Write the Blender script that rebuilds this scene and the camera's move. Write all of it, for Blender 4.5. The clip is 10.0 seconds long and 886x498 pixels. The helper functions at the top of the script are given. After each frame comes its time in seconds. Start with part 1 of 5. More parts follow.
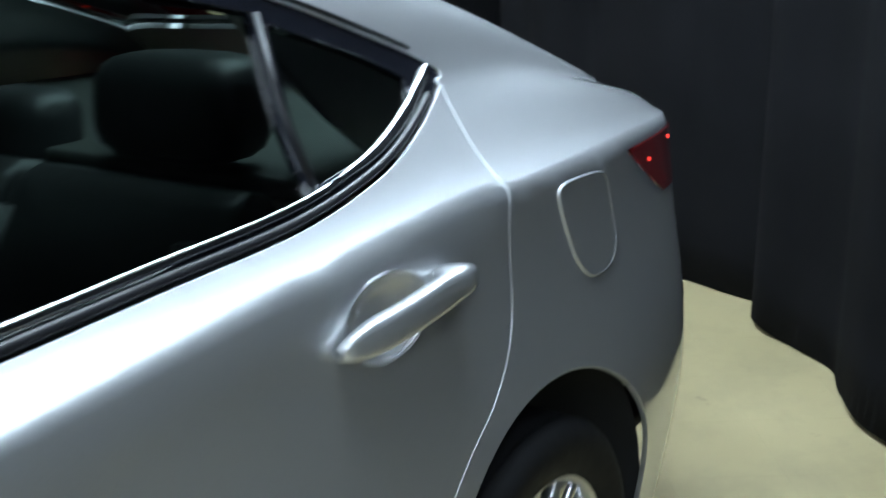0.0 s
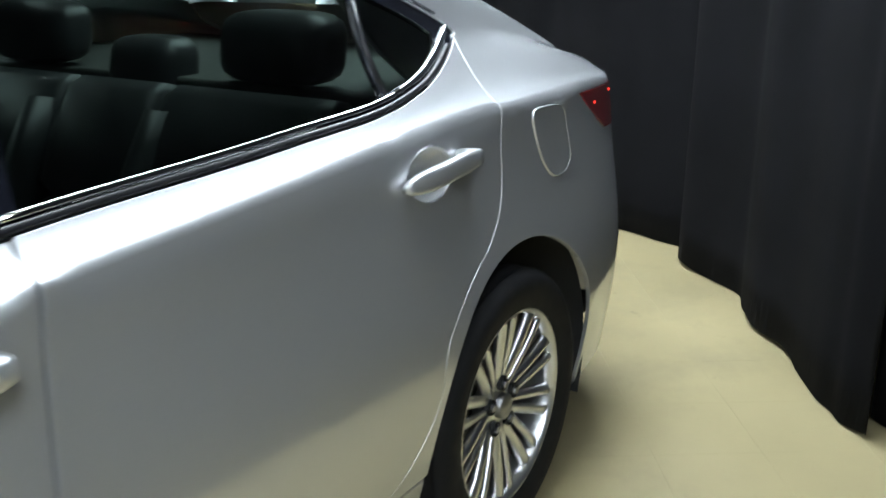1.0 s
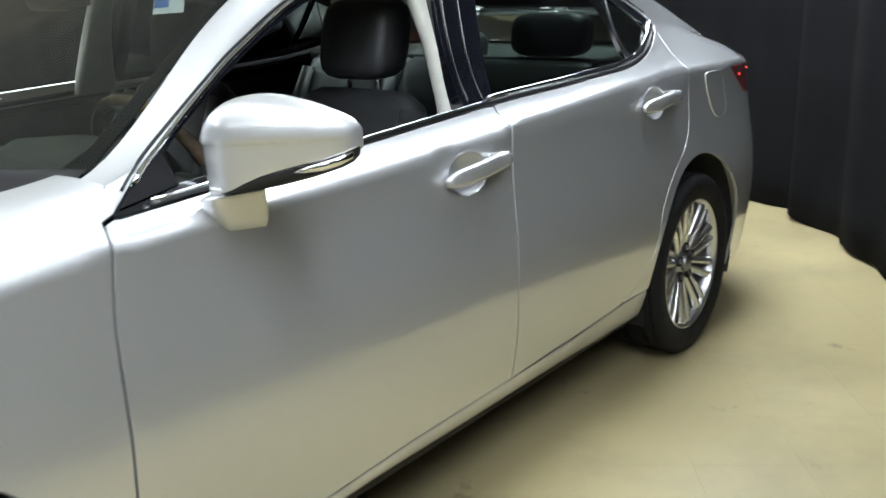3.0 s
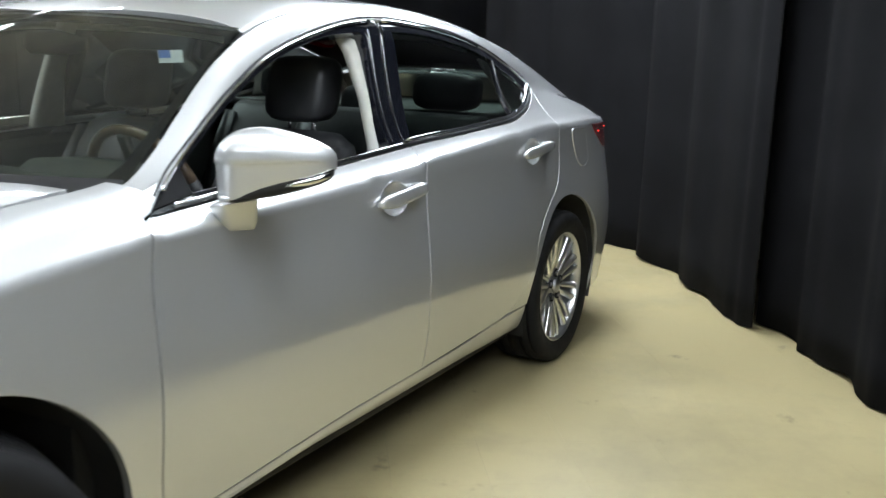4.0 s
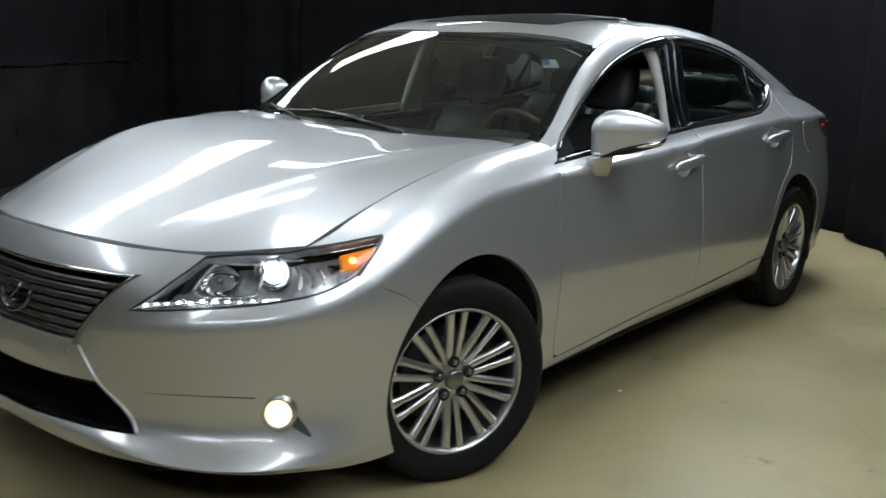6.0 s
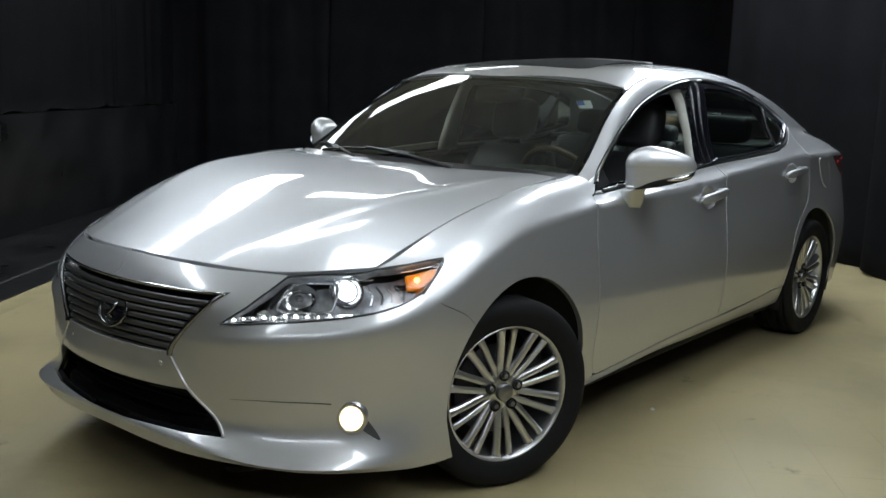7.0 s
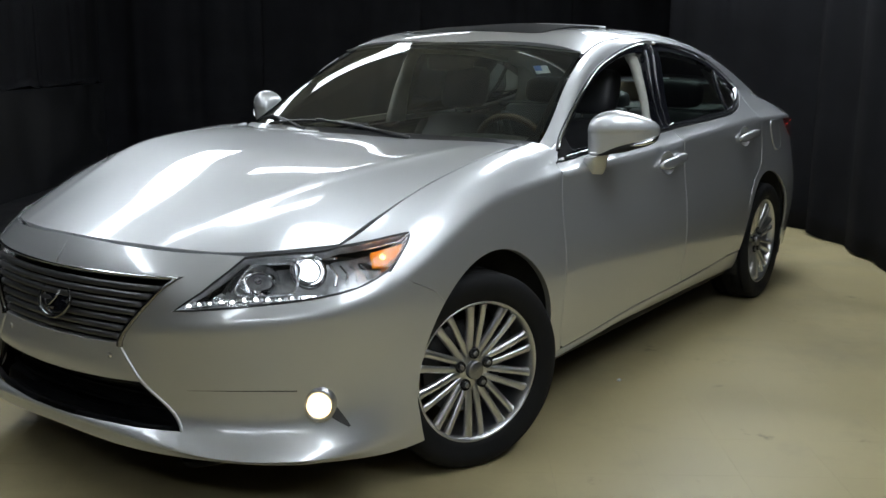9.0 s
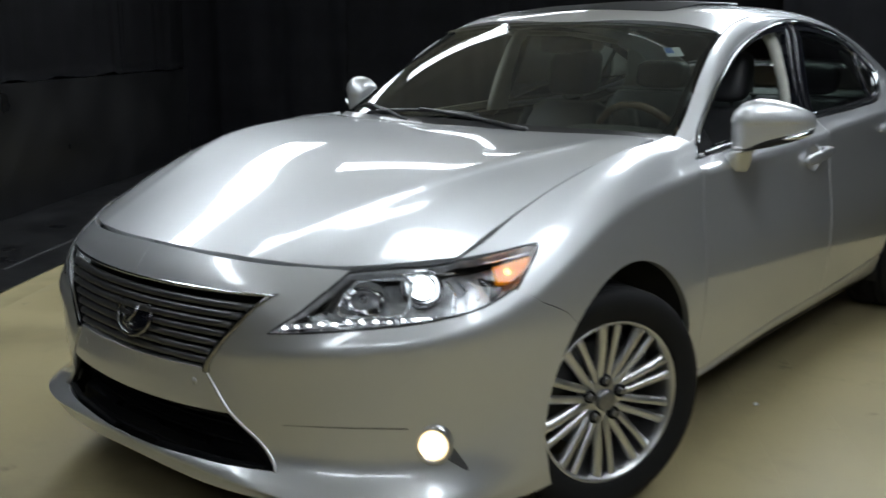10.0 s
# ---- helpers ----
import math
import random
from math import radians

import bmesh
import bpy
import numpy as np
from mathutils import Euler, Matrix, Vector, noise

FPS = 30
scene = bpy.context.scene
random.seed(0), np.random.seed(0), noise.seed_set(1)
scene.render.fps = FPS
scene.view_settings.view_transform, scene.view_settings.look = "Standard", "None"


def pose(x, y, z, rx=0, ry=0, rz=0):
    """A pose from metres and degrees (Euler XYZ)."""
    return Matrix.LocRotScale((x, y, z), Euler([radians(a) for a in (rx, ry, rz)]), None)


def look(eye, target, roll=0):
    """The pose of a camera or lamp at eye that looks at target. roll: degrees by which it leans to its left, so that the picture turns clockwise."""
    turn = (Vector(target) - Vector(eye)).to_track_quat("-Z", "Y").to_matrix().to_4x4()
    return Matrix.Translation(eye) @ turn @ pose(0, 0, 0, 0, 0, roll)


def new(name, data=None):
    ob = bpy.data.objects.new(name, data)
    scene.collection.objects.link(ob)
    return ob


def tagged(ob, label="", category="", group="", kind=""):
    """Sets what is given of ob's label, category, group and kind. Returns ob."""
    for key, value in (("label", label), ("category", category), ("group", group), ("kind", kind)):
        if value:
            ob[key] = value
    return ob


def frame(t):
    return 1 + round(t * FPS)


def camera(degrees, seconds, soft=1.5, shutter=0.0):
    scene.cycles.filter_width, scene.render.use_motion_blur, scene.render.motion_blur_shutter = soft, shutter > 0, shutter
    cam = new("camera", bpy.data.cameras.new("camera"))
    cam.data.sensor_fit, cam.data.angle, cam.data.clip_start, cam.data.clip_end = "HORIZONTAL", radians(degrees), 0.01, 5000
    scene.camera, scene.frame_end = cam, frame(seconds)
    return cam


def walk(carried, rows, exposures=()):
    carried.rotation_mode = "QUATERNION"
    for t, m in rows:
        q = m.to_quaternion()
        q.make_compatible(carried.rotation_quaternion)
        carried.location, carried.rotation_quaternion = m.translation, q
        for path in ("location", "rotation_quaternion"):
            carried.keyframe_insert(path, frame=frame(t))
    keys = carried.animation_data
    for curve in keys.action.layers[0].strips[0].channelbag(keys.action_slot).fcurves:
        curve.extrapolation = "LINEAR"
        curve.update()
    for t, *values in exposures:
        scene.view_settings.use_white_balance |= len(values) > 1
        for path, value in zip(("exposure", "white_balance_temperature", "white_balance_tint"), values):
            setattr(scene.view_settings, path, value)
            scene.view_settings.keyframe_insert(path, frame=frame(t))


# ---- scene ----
cam = camera(49.6, 10.0, shutter=0.5)
PATH = [
    (0, (-1.731, 1.483, 1.325), (-3.303, 0.402, 0.732), -1.8),
    (0.5, (-1.365, 1.692, 1.326), (-2.855, 0.494, 0.739), 0.6),
    (1, (-1.060, 1.782, 1.331), (-2.686, 0.784, 0.728), 0.1),
    (1.5, (-0.604, 1.858, 1.346), (-2.180, 0.771, 0.766), 0.0),
    (2, (-0.296, 1.921, 1.273), (-1.797, 0.69, 0.789), -1.7),
    (3.5, (0.633, 2.218, 1.303), (-0.993, 1.174, 0.787), 0.3),
    (4, (0.914, 2.279, 1.32), (-0.816, 1.369, 0.901), 1.8),
    (4.5, (1.251, 2.301, 1.371), (-0.457, 1.352, 0.943), 0.3),
    (5, (1.573, 2.479, 1.346), (-0.074, 1.426, 0.926), 1.4),
    (5.5, (1.943, 2.521, 1.339), (0.345, 1.384, 0.944), 2.3),
    (6, (2.268, 2.542, 1.352), (0.733, 1.334, 0.921), 2.1),
    (7.5, (2.618, 2.639, 1.349), (1.072, 1.407, 1.042), 1.9),
    (8, (2.635, 2.601, 1.352), (1.041, 1.434, 1.044), 2.6),
    (8.5, (2.651, 2.553, 1.334), (1.043, 1.43, 0.945), 2.4),
    (9, (2.517, 2.463, 1.315), (0.914, 1.335, 0.921), 0.7),
    (9.5, (2.371, 2.346, 1.31), (0.823, 1.158, 0.87), 1.0),
    (10, (2.276, 2.11, 1.303), (0.771, 0.863, 0.877), 0.4),
]
EXPOSURE = [(0, .85, 5700, 4), (.6, 1.05, 6000, 6), (2.0, 1.22, 6400, 10), (3.5, 1.28, 6500, 10), (5.0, .8, 6500, 10), (6.2, .2, 6450, 10), (10, .12, 6450, 10)]
walk(cam, [(t, look(eye, target, roll)) for t, eye, target, roll in PATH], EXPOSURE)

# ---- light: ceiling strip lamps of the studio ----
ROOM = 34.4                                     # degrees by which the room is turned against the car
CEILING = 3.0


def room(a, n, z=0.0, turn=0.0):
    """A pose in the room's own axes: a along the drapes, n across towards them."""
    return pose(0, 0, 0, 0, 0, ROOM) @ pose(a, n, z, 0, 0, turn)


world = bpy.data.worlds.new("studio_air")
world.use_nodes = True
world.node_tree.nodes["Background"].inputs[0].default_value = (.9, .95, 1, 1)
world.node_tree.nodes["Background"].inputs[1].default_value = 0.0
scene.world = world


# ---- materials ----
def material(name, color, rough=.5, metal=0.0, coat=0.0, noise_scale=0.0, noise_amount=0.0, bump=0.0, bump_scale=200.0, rough_var=0.0, spec=.5, emit=None, power=0.0):
    m = bpy.data.materials.new(name)
    m.use_nodes = True
    t = m.node_tree
    p = t.nodes["Principled BSDF"]
    p.inputs["Base Color"].default_value = (*color, 1)
    p.inputs["Roughness"].default_value = rough
    p.inputs["Metallic"].default_value = metal
    p.inputs["Coat Weight"].default_value = coat
    p.inputs["Coat Roughness"].default_value = .03
    p.inputs["Specular IOR Level"].default_value = spec
    geo = t.nodes.new("ShaderNodeTexCoord")
    if noise_amount or rough_var:
        n = t.nodes.new("ShaderNodeTexNoise")
        n.inputs["Scale"].default_value, n.inputs["Detail"].default_value = noise_scale or 4.0, 6
        t.links.new(geo.outputs["Object"], n.inputs["Vector"])
        if noise_amount:
            r = t.nodes.new("ShaderNodeMapRange")
            r.inputs["To Min"].default_value, r.inputs["To Max"].default_value = 1 - noise_amount, 1 + noise_amount
            r.inputs["From Min"].default_value, r.inputs["From Max"].default_value = .3, .7
            t.links.new(n.outputs["Fac"], r.inputs["Value"])
            x = t.nodes.new("ShaderNodeMix")
            x.data_type, x.blend_type = "RGBA", "MULTIPLY"
            x.inputs[0].default_value = 1
            x.inputs[6].default_value = (*color, 1)
            t.links.new(r.outputs[0], x.inputs[7])
            t.links.new(x.outputs[2], p.inputs["Base Color"])
        if rough_var:
            r = t.nodes.new("ShaderNodeMapRange")
            r.inputs["To Min"].default_value, r.inputs["To Max"].default_value = max(0, rough - rough_var), min(1, rough + rough_var)
            r.inputs["From Min"].default_value, r.inputs["From Max"].default_value = .3, .7
            t.links.new(n.outputs["Fac"], r.inputs["Value"])
            t.links.new(r.outputs[0], p.inputs["Roughness"])
    if bump:
        n = t.nodes.new("ShaderNodeTexNoise")
        n.inputs["Scale"].default_value, n.inputs["Detail"].default_value = bump_scale, 4
        t.links.new(geo.outputs["Object"], n.inputs["Vector"])
        b = t.nodes.new("ShaderNodeBump")
        b.inputs["Strength"].default_value, b.inputs["Distance"].default_value = bump, .002
        t.links.new(n.outputs["Fac"], b.inputs["Height"])
        t.links.new(b.outputs[0], p.inputs["Normal"])
    if emit:
        p.inputs["Emission Color"].default_value = (*emit, 1)
        p.inputs["Emission Strength"].default_value = power
    return m


def glass(name, tint, rough=0.0, ior=1.5, haze=0.0):
    """Thin pane: a clear tinted sheet with the gloss of glass and a painted haze."""
    m = bpy.data.materials.new(name)
    m.use_nodes = True
    t = m.node_tree
    t.nodes.remove(t.nodes["Principled BSDF"])
    a, b, mix, f = (t.nodes.new(k) for k in ("ShaderNodeBsdfTransparent", "ShaderNodeBsdfGlossy", "ShaderNodeMixShader", "ShaderNodeFresnel"))
    a.inputs[0].default_value = (*tint, 1)
    b.inputs["Roughness"].default_value = rough
    f.inputs["IOR"].default_value = ior
    t.links.new(f.outputs[0], mix.inputs[0])
    t.links.new(a.outputs[0], mix.inputs[1])
    t.links.new(b.outputs[0], mix.inputs[2])
    last = mix
    if haze:
        # Pale diffuse film put in for the veil reflected by the pane.
        film, last = t.nodes.new("ShaderNodeBsdfDiffuse"), t.nodes.new("ShaderNodeMixShader")
        film.inputs[0].default_value = (.60, .64, .62, 1)
        last.inputs[0].default_value = haze
        t.links.new(mix.outputs[0], last.inputs[1])
        t.links.new(film.outputs[0], last.inputs[2])
    t.links.new(last.outputs[0], t.nodes["Material Output"].inputs[0])
    return m


PAINT = material("silver_paint", (.635, .645, .660), .47, .74, 1.0, 900, .05, .012, 1500)


def flake_paint(m, share, rough):
    """Metal flakes in two depths under one clear coat: a broad sheen and a tighter one."""
    t = m.node_tree
    p, out = t.nodes["Principled BSDF"], t.nodes["Material Output"]
    q, mix = t.nodes.new("ShaderNodeBsdfPrincipled"), t.nodes.new("ShaderNodeMixShader")
    q.inputs["Base Color"].default_value = (.66, .67, .685, 1)
    q.inputs["Metallic"].default_value, q.inputs["Roughness"].default_value = 1.0, rough
    for n in (p, q):
        n.inputs["Coat Weight"].default_value, n.inputs["Coat Roughness"].default_value, n.inputs["Coat IOR"].default_value = 1.0, .025, 1.65
    mix.inputs[0].default_value = share
    t.links.new(p.outputs[0], mix.inputs[1])
    t.links.new(q.outputs[0], mix.inputs[2])
    t.links.new(mix.outputs[0], out.inputs[0])


flake_paint(PAINT, .13, .20)
BLACK_TRIM = material("black_trim", (.012, .012, .014), .35, 0, .3, 60, .1)
PIANO = material("gloss_black", (.008, .009, .014), .08, 0, 1.0)
CHROME = material("chrome", (.86, .87, .88), .09, 1.0)
DARK_CHROME = material("dark_chrome", (.28, .28, .29), .18, 1.0)
ALLOY = material("alloy", (.66, .66, .67), .30, .95, .6, 300, .04)
RUBBER = material("rubber", (.009, .009, .010), .72, 0, 0, 30, .2, .25, 400, .08)
RUBBER.node_tree.nodes["Principled BSDF"].inputs["Specular IOR Level"].default_value = .22
UNDER = material("underbody", (.012, .012, .012), .8, 0, 0, 8, .3)
STEEL = material("brake_steel", (.30, .30, .31), .4, 1.0, 0, 80, .1)
DISC = material("dark_steel", (.07, .07, .072), .5, .8, 0, 80, .1)
LEATHER = material("black_leather", (.042, .043, .046), .40, 0, 0, 20, .15, .35, 260, .06)
DASH = material("dash_vinyl", (.075, .078, .073), .55, 0, 0, 12, .1, .3, 500)
BEIGE = material("pale_trim", (.68, .67, .62), .7, 0, 0, 40, .06, .2, 700)
WOOD = material("wood_rim", (.15, .105, .070), .25, 0, .8, 40, .3)
WINDSHIELD = glass("windshield_glass", (.60, .65, .60), 0, 1.72, .012)
TINTED = glass("tinted_glass", (.37, .43, .40))
LENS = glass("lamp_lens", (.96, .97, .98), 0, 1.45)
AMBER = material("amber_lens", (.85, .24, .002), .35, 0, 0, 0, 0, 0, 0, 0, .2, (1, .33, .0), .26)
AMBER_BULB = material("amber_bulb", (1, .4, .05), .3, emit=(1, .45, .08), power=5)
RED = material("red_lens", (.16, .004, .006), .12, 0, 1, emit=(.6, .01, .01), power=.004)
RED_BULB = material("red_bulb", (.8, .02, .02), .2, emit=(1, .05, .03), power=1.1)
XENON = material("projector_light", (.9, .95, 1), .1, emit=(.86, .95, 1), power=8)
LED = material("led_glow", (1, 1, 1), .2, emit=(.95, .98, 1), power=5)
FOG_GLOW = material("fog_glow", (1, .95, .8), .2, emit=(1, .74, .40), power=3.0)
WHITE_PAPER = material("white_paper", (.86, .89, .92), .6, 0, 0, 60, .05)
BLUE_PRINT = material("blue_print", (.12, .22, .6), .6)
DRAPE = material("black_drape", (.0112, .0113, .0138), .9, 0, 0, 3, .25, .5, 900, 0, .2)
BLACK_PANEL = material("black_panel", (.012, .012, .013), .35, 0, 0, 2, .4, .1, 30, .1)
CEIL = material("pale_ceiling", (.62, .62, .60), .9, 0, 0, 2, .2)
TUBE = material("lamp_tube", (1, 1, 1), .4, emit=(.912, 1, 1.07), power=8.0)
FRIT = material("glass_border", (.008, .008, .009), .6, 0, 0, 40, .1, spec=.08)
LAMP_BODY = material("lamp_housing", (.6, .6, .6), .5, 0, 0, 20, .05)


from mathutils.geometry import delaunay_2d_cdt

# ---- building helpers ----
def part(name, bm, mat, parent=None, label="", normals=None, smooth=True):
    me = bpy.data.meshes.new(name)
    bm.to_mesh(me)
    bm.free()
    for p in me.polygons:
        p.use_smooth = smooth
    me.materials.append(mat)
    ob = new(name, me)
    if parent:
        ob.parent = parent
    if label:
        ob["label"] = label
    return ob


def thing(name, label, category, group="", kind="", m=None):
    ob = tagged(new(name), label, category, group, kind)
    if m is not None:
        ob.matrix_world = m
    return ob


def smooth_line(pts, n=8, closed=False):
    """A rounded line through points of any dimension."""
    p = [np.array(q, float) for q in pts]
    out, c = [], len(p)
    for i in range(c if closed else c - 1):
        if closed:
            a, b, d, e = p[i - 1], p[i], p[(i + 1) % c], p[(i + 2) % c]
        else:
            a, b, d, e = p[max(i - 1, 0)], p[i], p[i + 1], p[min(i + 2, c - 1)]
        for k in range(n):
            t = k / n
            out.append(.5 * (2 * b + (d - a) * t + (2 * a - 5 * b + 4 * d - e) * t * t + (3 * b - a - 3 * d + e) * t ** 3))
    if not closed:
        out.append(p[-1])
    return [tuple(q) for q in out]


def shrink(poly, d):
    """Offset a closed polygon inwards by d."""
    p = np.array(poly, float)
    keep = [0]
    for i in range(1, len(p)):
        if np.linalg.norm(p[i] - p[keep[-1]]) > 1e-5:
            keep.append(i)
    if np.linalg.norm(p[keep[-1]] - p[0]) < 1e-5:
        keep.pop()
    p = p[keep]
    area = sum(p[i - 1, 0] * p[i, 1] - p[i, 0] * p[i - 1, 1] for i in range(len(p)))
    e = np.roll(p, -1, 0) - p
    e /= np.linalg.norm(e, axis=1)[:, None]
    nrm = np.stack([-e[:, 1], e[:, 0]], 1) * (1 if area > 0 else -1)
    m = nrm + np.roll(nrm, 1, 0)
    m /= np.maximum(.35, (m * nrm).sum(1))[:, None]
    return p + m * d


def inside(pts, ring):
    """Which points lie inside a closed polygon (even-odd)."""
    x, y = pts[:, 0], pts[:, 1]
    out = np.zeros(len(pts), bool)
    for (x0, y0), (x1, y1) in zip(ring, np.roll(ring, -1, 0)):
        if y0 != y1:
            out ^= ((y0 > y) != (y1 > y)) & (x < (x1 - x0) * (y - y0) / (y1 - y0) + x0)
    return out


def skin(net, poly, step=.05, depth=.012, lift=0.0, both=True, mirror=False, steps=None):
    """A panel of the net's surface inside a (u, v) polygon, with its edges turned in by depth.
    both: joined with its mirror image; mirror: the right side only. Returns a bmesh and its corner normals."""
    su, sv = steps or (step, step)
    scale = np.array([1 / su, 1 / sv])
    ring = []
    poly = [np.array(q, float) for q in poly]
    for p, q in zip(poly, poly[1:] + poly[:1]):
        d = np.linalg.norm((q - p) * scale)
        if d < 1e-6:
            continue
        k = max(1, math.ceil(d / .8))
        ring += [p + (q - p) * i / k for i in range(k)]
    ring = np.array(ring)
    lo, hi = ring.min(0), ring.max(0)
    g = np.array([(u, v) for u in np.arange(lo[0] + su * .5, hi[0], su) for v in np.arange(lo[1] + sv * .5, hi[1], sv)]).reshape(-1, 2)
    if len(g):
        near_ring = np.array([(((ring - p) * scale) ** 2).sum(1).min() for p in g])
        g = g[inside(g, ring) & (near_ring > .2)]
    pts = np.concatenate([ring, g])
    n = len(ring)
    vv, ee, ff = delaunay_2d_cdt([Vector(p * scale) for p in pts], [(i, (i + 1) % n) for i in range(n)], [], 0, 1e-5)[:3]
    uv = np.array([v[:] for v in vv]) / scale
    tri = [list(f) for f in ff]
    mid = np.array([uv[f].mean(0) for f in tri])
    tri = [f for f, k in zip(tri, inside(mid, ring)) if k]
    count = {}
    for f in tri:
        for i, j in zip(f, f[1:] + f[:1]):
            count[frozenset((i, j))] = count.get(frozenset((i, j)), 0) + 1
    edge = [tuple(k) for k, c in count.items() if c == 1]
    pos, nor = net.at(uv[:, 0], uv[:, 1]), net.normal(uv[:, 0], uv[:, 1])
    pos = pos + nor * lift
    return solid(pos, nor, tri, edge, depth, both, mirror)


def solid(pos, nor, tri, edge, depth, both, mirror):
    out, loops, owner = bmesh.new(), [], {}
    for t in tri:
        for i, j in zip(t, t[1:] + t[:1]):
            owner.setdefault(frozenset((i, j)), []).append(t)
    for side in ((1, -1) if both else (-1,) if mirror else (1,)):
        f = np.array([1, side, 1])
        a = [out.verts.new(p * f) for p in pos]
        low = {}
        for t in tri:
            p, q, r = (pos[i] * f for i in t[:3])
            want = (nor[t[0]] + nor[t[1]] + nor[t[2]]) * f
            ids = t if np.dot(np.cross(q - p, r - p), want) > 0 else t[::-1]
            try:
                out.faces.new([a[i] for i in ids])
            except ValueError:
                continue
            loops.extend(tuple(nor[i] * f) for i in ids)
        if depth:
            away = {}
            for i, j in edge:
                d = pos[j] - pos[i]
                d = d / (np.linalg.norm(d) + 1e-12)
                for t in owner[frozenset((i, j))]:
                    o = np.cross(d, nor[i])
                    o = o * (-1 if np.dot(o, pos[t].mean(0) - pos[i]) > 0 else 1)
                for k in (i, j):
                    away[k] = away.get(k, 0) + o
            for k in away:
                away[k] = away[k] / max(.6, np.linalg.norm(away[k]))
            r = min(.0020, depth * .3)
            for i, j in edge:
                if both and abs(pos[i][1]) < 1e-4 and abs(pos[j][1]) < 1e-4:
                    continue
                for k in (i, j):
                    if k not in low:
                        low[k] = [out.verts.new((pos[k] + away[k] * r * x - nor[k] * y) * f) for x, y in ((.7, r * .3), (1, r), (1, depth))]
                        low[k].insert(0, a[k])
                mid = (away[i] + away[j]) / 2
                for q, lean in ((0, .35), (1, .8), (2, 1)):
                    vs = [low[i][q], low[j][q], low[j][q + 1], low[i][q + 1]]
                    face_n = np.cross(np.array(vs[1].co - vs[0].co), np.array(vs[3].co - vs[0].co))
                    if np.dot(face_n, (mid + nor[i] * .3) * f) < 0:
                        vs = vs[::-1]
                    try:
                        out.faces.new(vs)
                    except ValueError:
                        continue
                    for v in vs:
                        k, h = (i, low[i].index(v)) if v in low[i] else (j, low[j].index(v))
                        w = (0, .7, 1, 1)[h]
                        nn = nor[k] * (1 - w) + away[k] * w
                        loops.append(tuple(nn / np.linalg.norm(nn) * f))
    return out, loops


def panel(name, data, mat, parent, label=""):
    bm, loops = data
    ob = part(name, bm, mat, parent, label)
    ob.data.normals_split_custom_set(loops)
    return ob


def box(bm, sx, sy, sz, m=None, bevel=0.0, seg=2):
    g = bmesh.ops.create_cube(bm, size=1, matrix=(m or Matrix()) @ Matrix.Diagonal((sx, sy, sz, 1)))
    if bevel:
        es = list({e for v in g["verts"] for e in v.link_edges})
        bmesh.ops.bevel(bm, geom=es, offset=bevel, segments=seg, profile=.6, affect="EDGES")


def lathe(bm, profile, seg=64, m=None):
    """Turn (radius, height) pairs round the z axis."""
    m = m or Matrix()
    rings = []
    for r, z in profile:
        rings.append([bm.verts.new(m @ Vector((r * math.cos(6.2831853 * i / seg), r * math.sin(6.2831853 * i / seg), z))) for i in range(seg)])
    for a, b in zip(rings, rings[1:]):
        for i in range(seg):
            bm.faces.new([a[i], a[(i + 1) % seg], b[(i + 1) % seg], b[i]])
    return rings


def tube(bm, pts, r, seg=10, closed=False, flat=1.0):
    """A round bar along points; flat squeezes it upright."""
    p = [Vector(q) for q in pts]
    rings, n = [], len(p)
    for i in range(n):
        d = (p[(i + 1) % n] - p[i - 1]) if closed else p[min(i + 1, n - 1)] - p[max(i - 1, 0)]
        q = d.to_track_quat("Z", "Y").to_matrix()
        rr = r[i] if isinstance(r, (list, tuple)) else r
        rings.append([bm.verts.new(p[i] + q @ Vector((rr * math.cos(6.2831853 * k / seg), rr * flat * math.sin(6.2831853 * k / seg), 0))) for k in range(seg)])
    for i in range(n if closed else n - 1):
        a, b = rings[i], rings[(i + 1) % n]
        for k in range(seg):
            bm.faces.new([a[k], a[(k + 1) % seg], b[(k + 1) % seg], b[k]])
    if not closed:
        bm.faces.new(rings[0][::-1])
        bm.faces.new(rings[-1])


def ribbon(net, uv, half, lift, thick=.004):
    """A raised moulding of width 2*half that follows a (u, v) line on a net."""
    uv = np.array(uv, float)
    wide = np.atleast_1d(np.array(half, float))
    wide = np.interp(np.linspace(0, 1, len(uv)), np.linspace(0, 1, len(wide)), wide) if len(wide) > 1 else np.full(len(uv), wide[0])
    pos, nor = net.at(uv[:, 0], uv[:, 1]), net.normal(uv[:, 0], uv[:, 1])
    tan = np.gradient(pos, axis=0)
    side = np.cross(nor, tan)
    side /= np.linalg.norm(side, axis=1)[:, None]
    prof = [(-1, 0), (-1, .6), (-.6, 1), (.6, 1), (1, .6), (1, 0)]
    bm = bmesh.new()
    rings = [[bm.verts.new(p + s * h * a + n * (lift + thick * b - (.004 if b == 0 else 0))) for a, b in prof] for p, n, s, h in zip(pos, nor, side, wide)]
    for a, b in zip(rings, rings[1:]):
        for k in range(5):
            bm.faces.new([a[k], a[k + 1], b[k + 1], b[k]])
    bm.faces.new(rings[0])
    bm.faces.new(rings[-1])
    bmesh.ops.recalc_face_normals(bm, faces=bm.faces)
    return bm


def mirrored(bm):
    c = bm.copy()
    bmesh.ops.scale(c, vec=(1, -1, 1), verts=c.verts)
    bmesh.ops.reverse_faces(c, faces=c.faces)
    return c


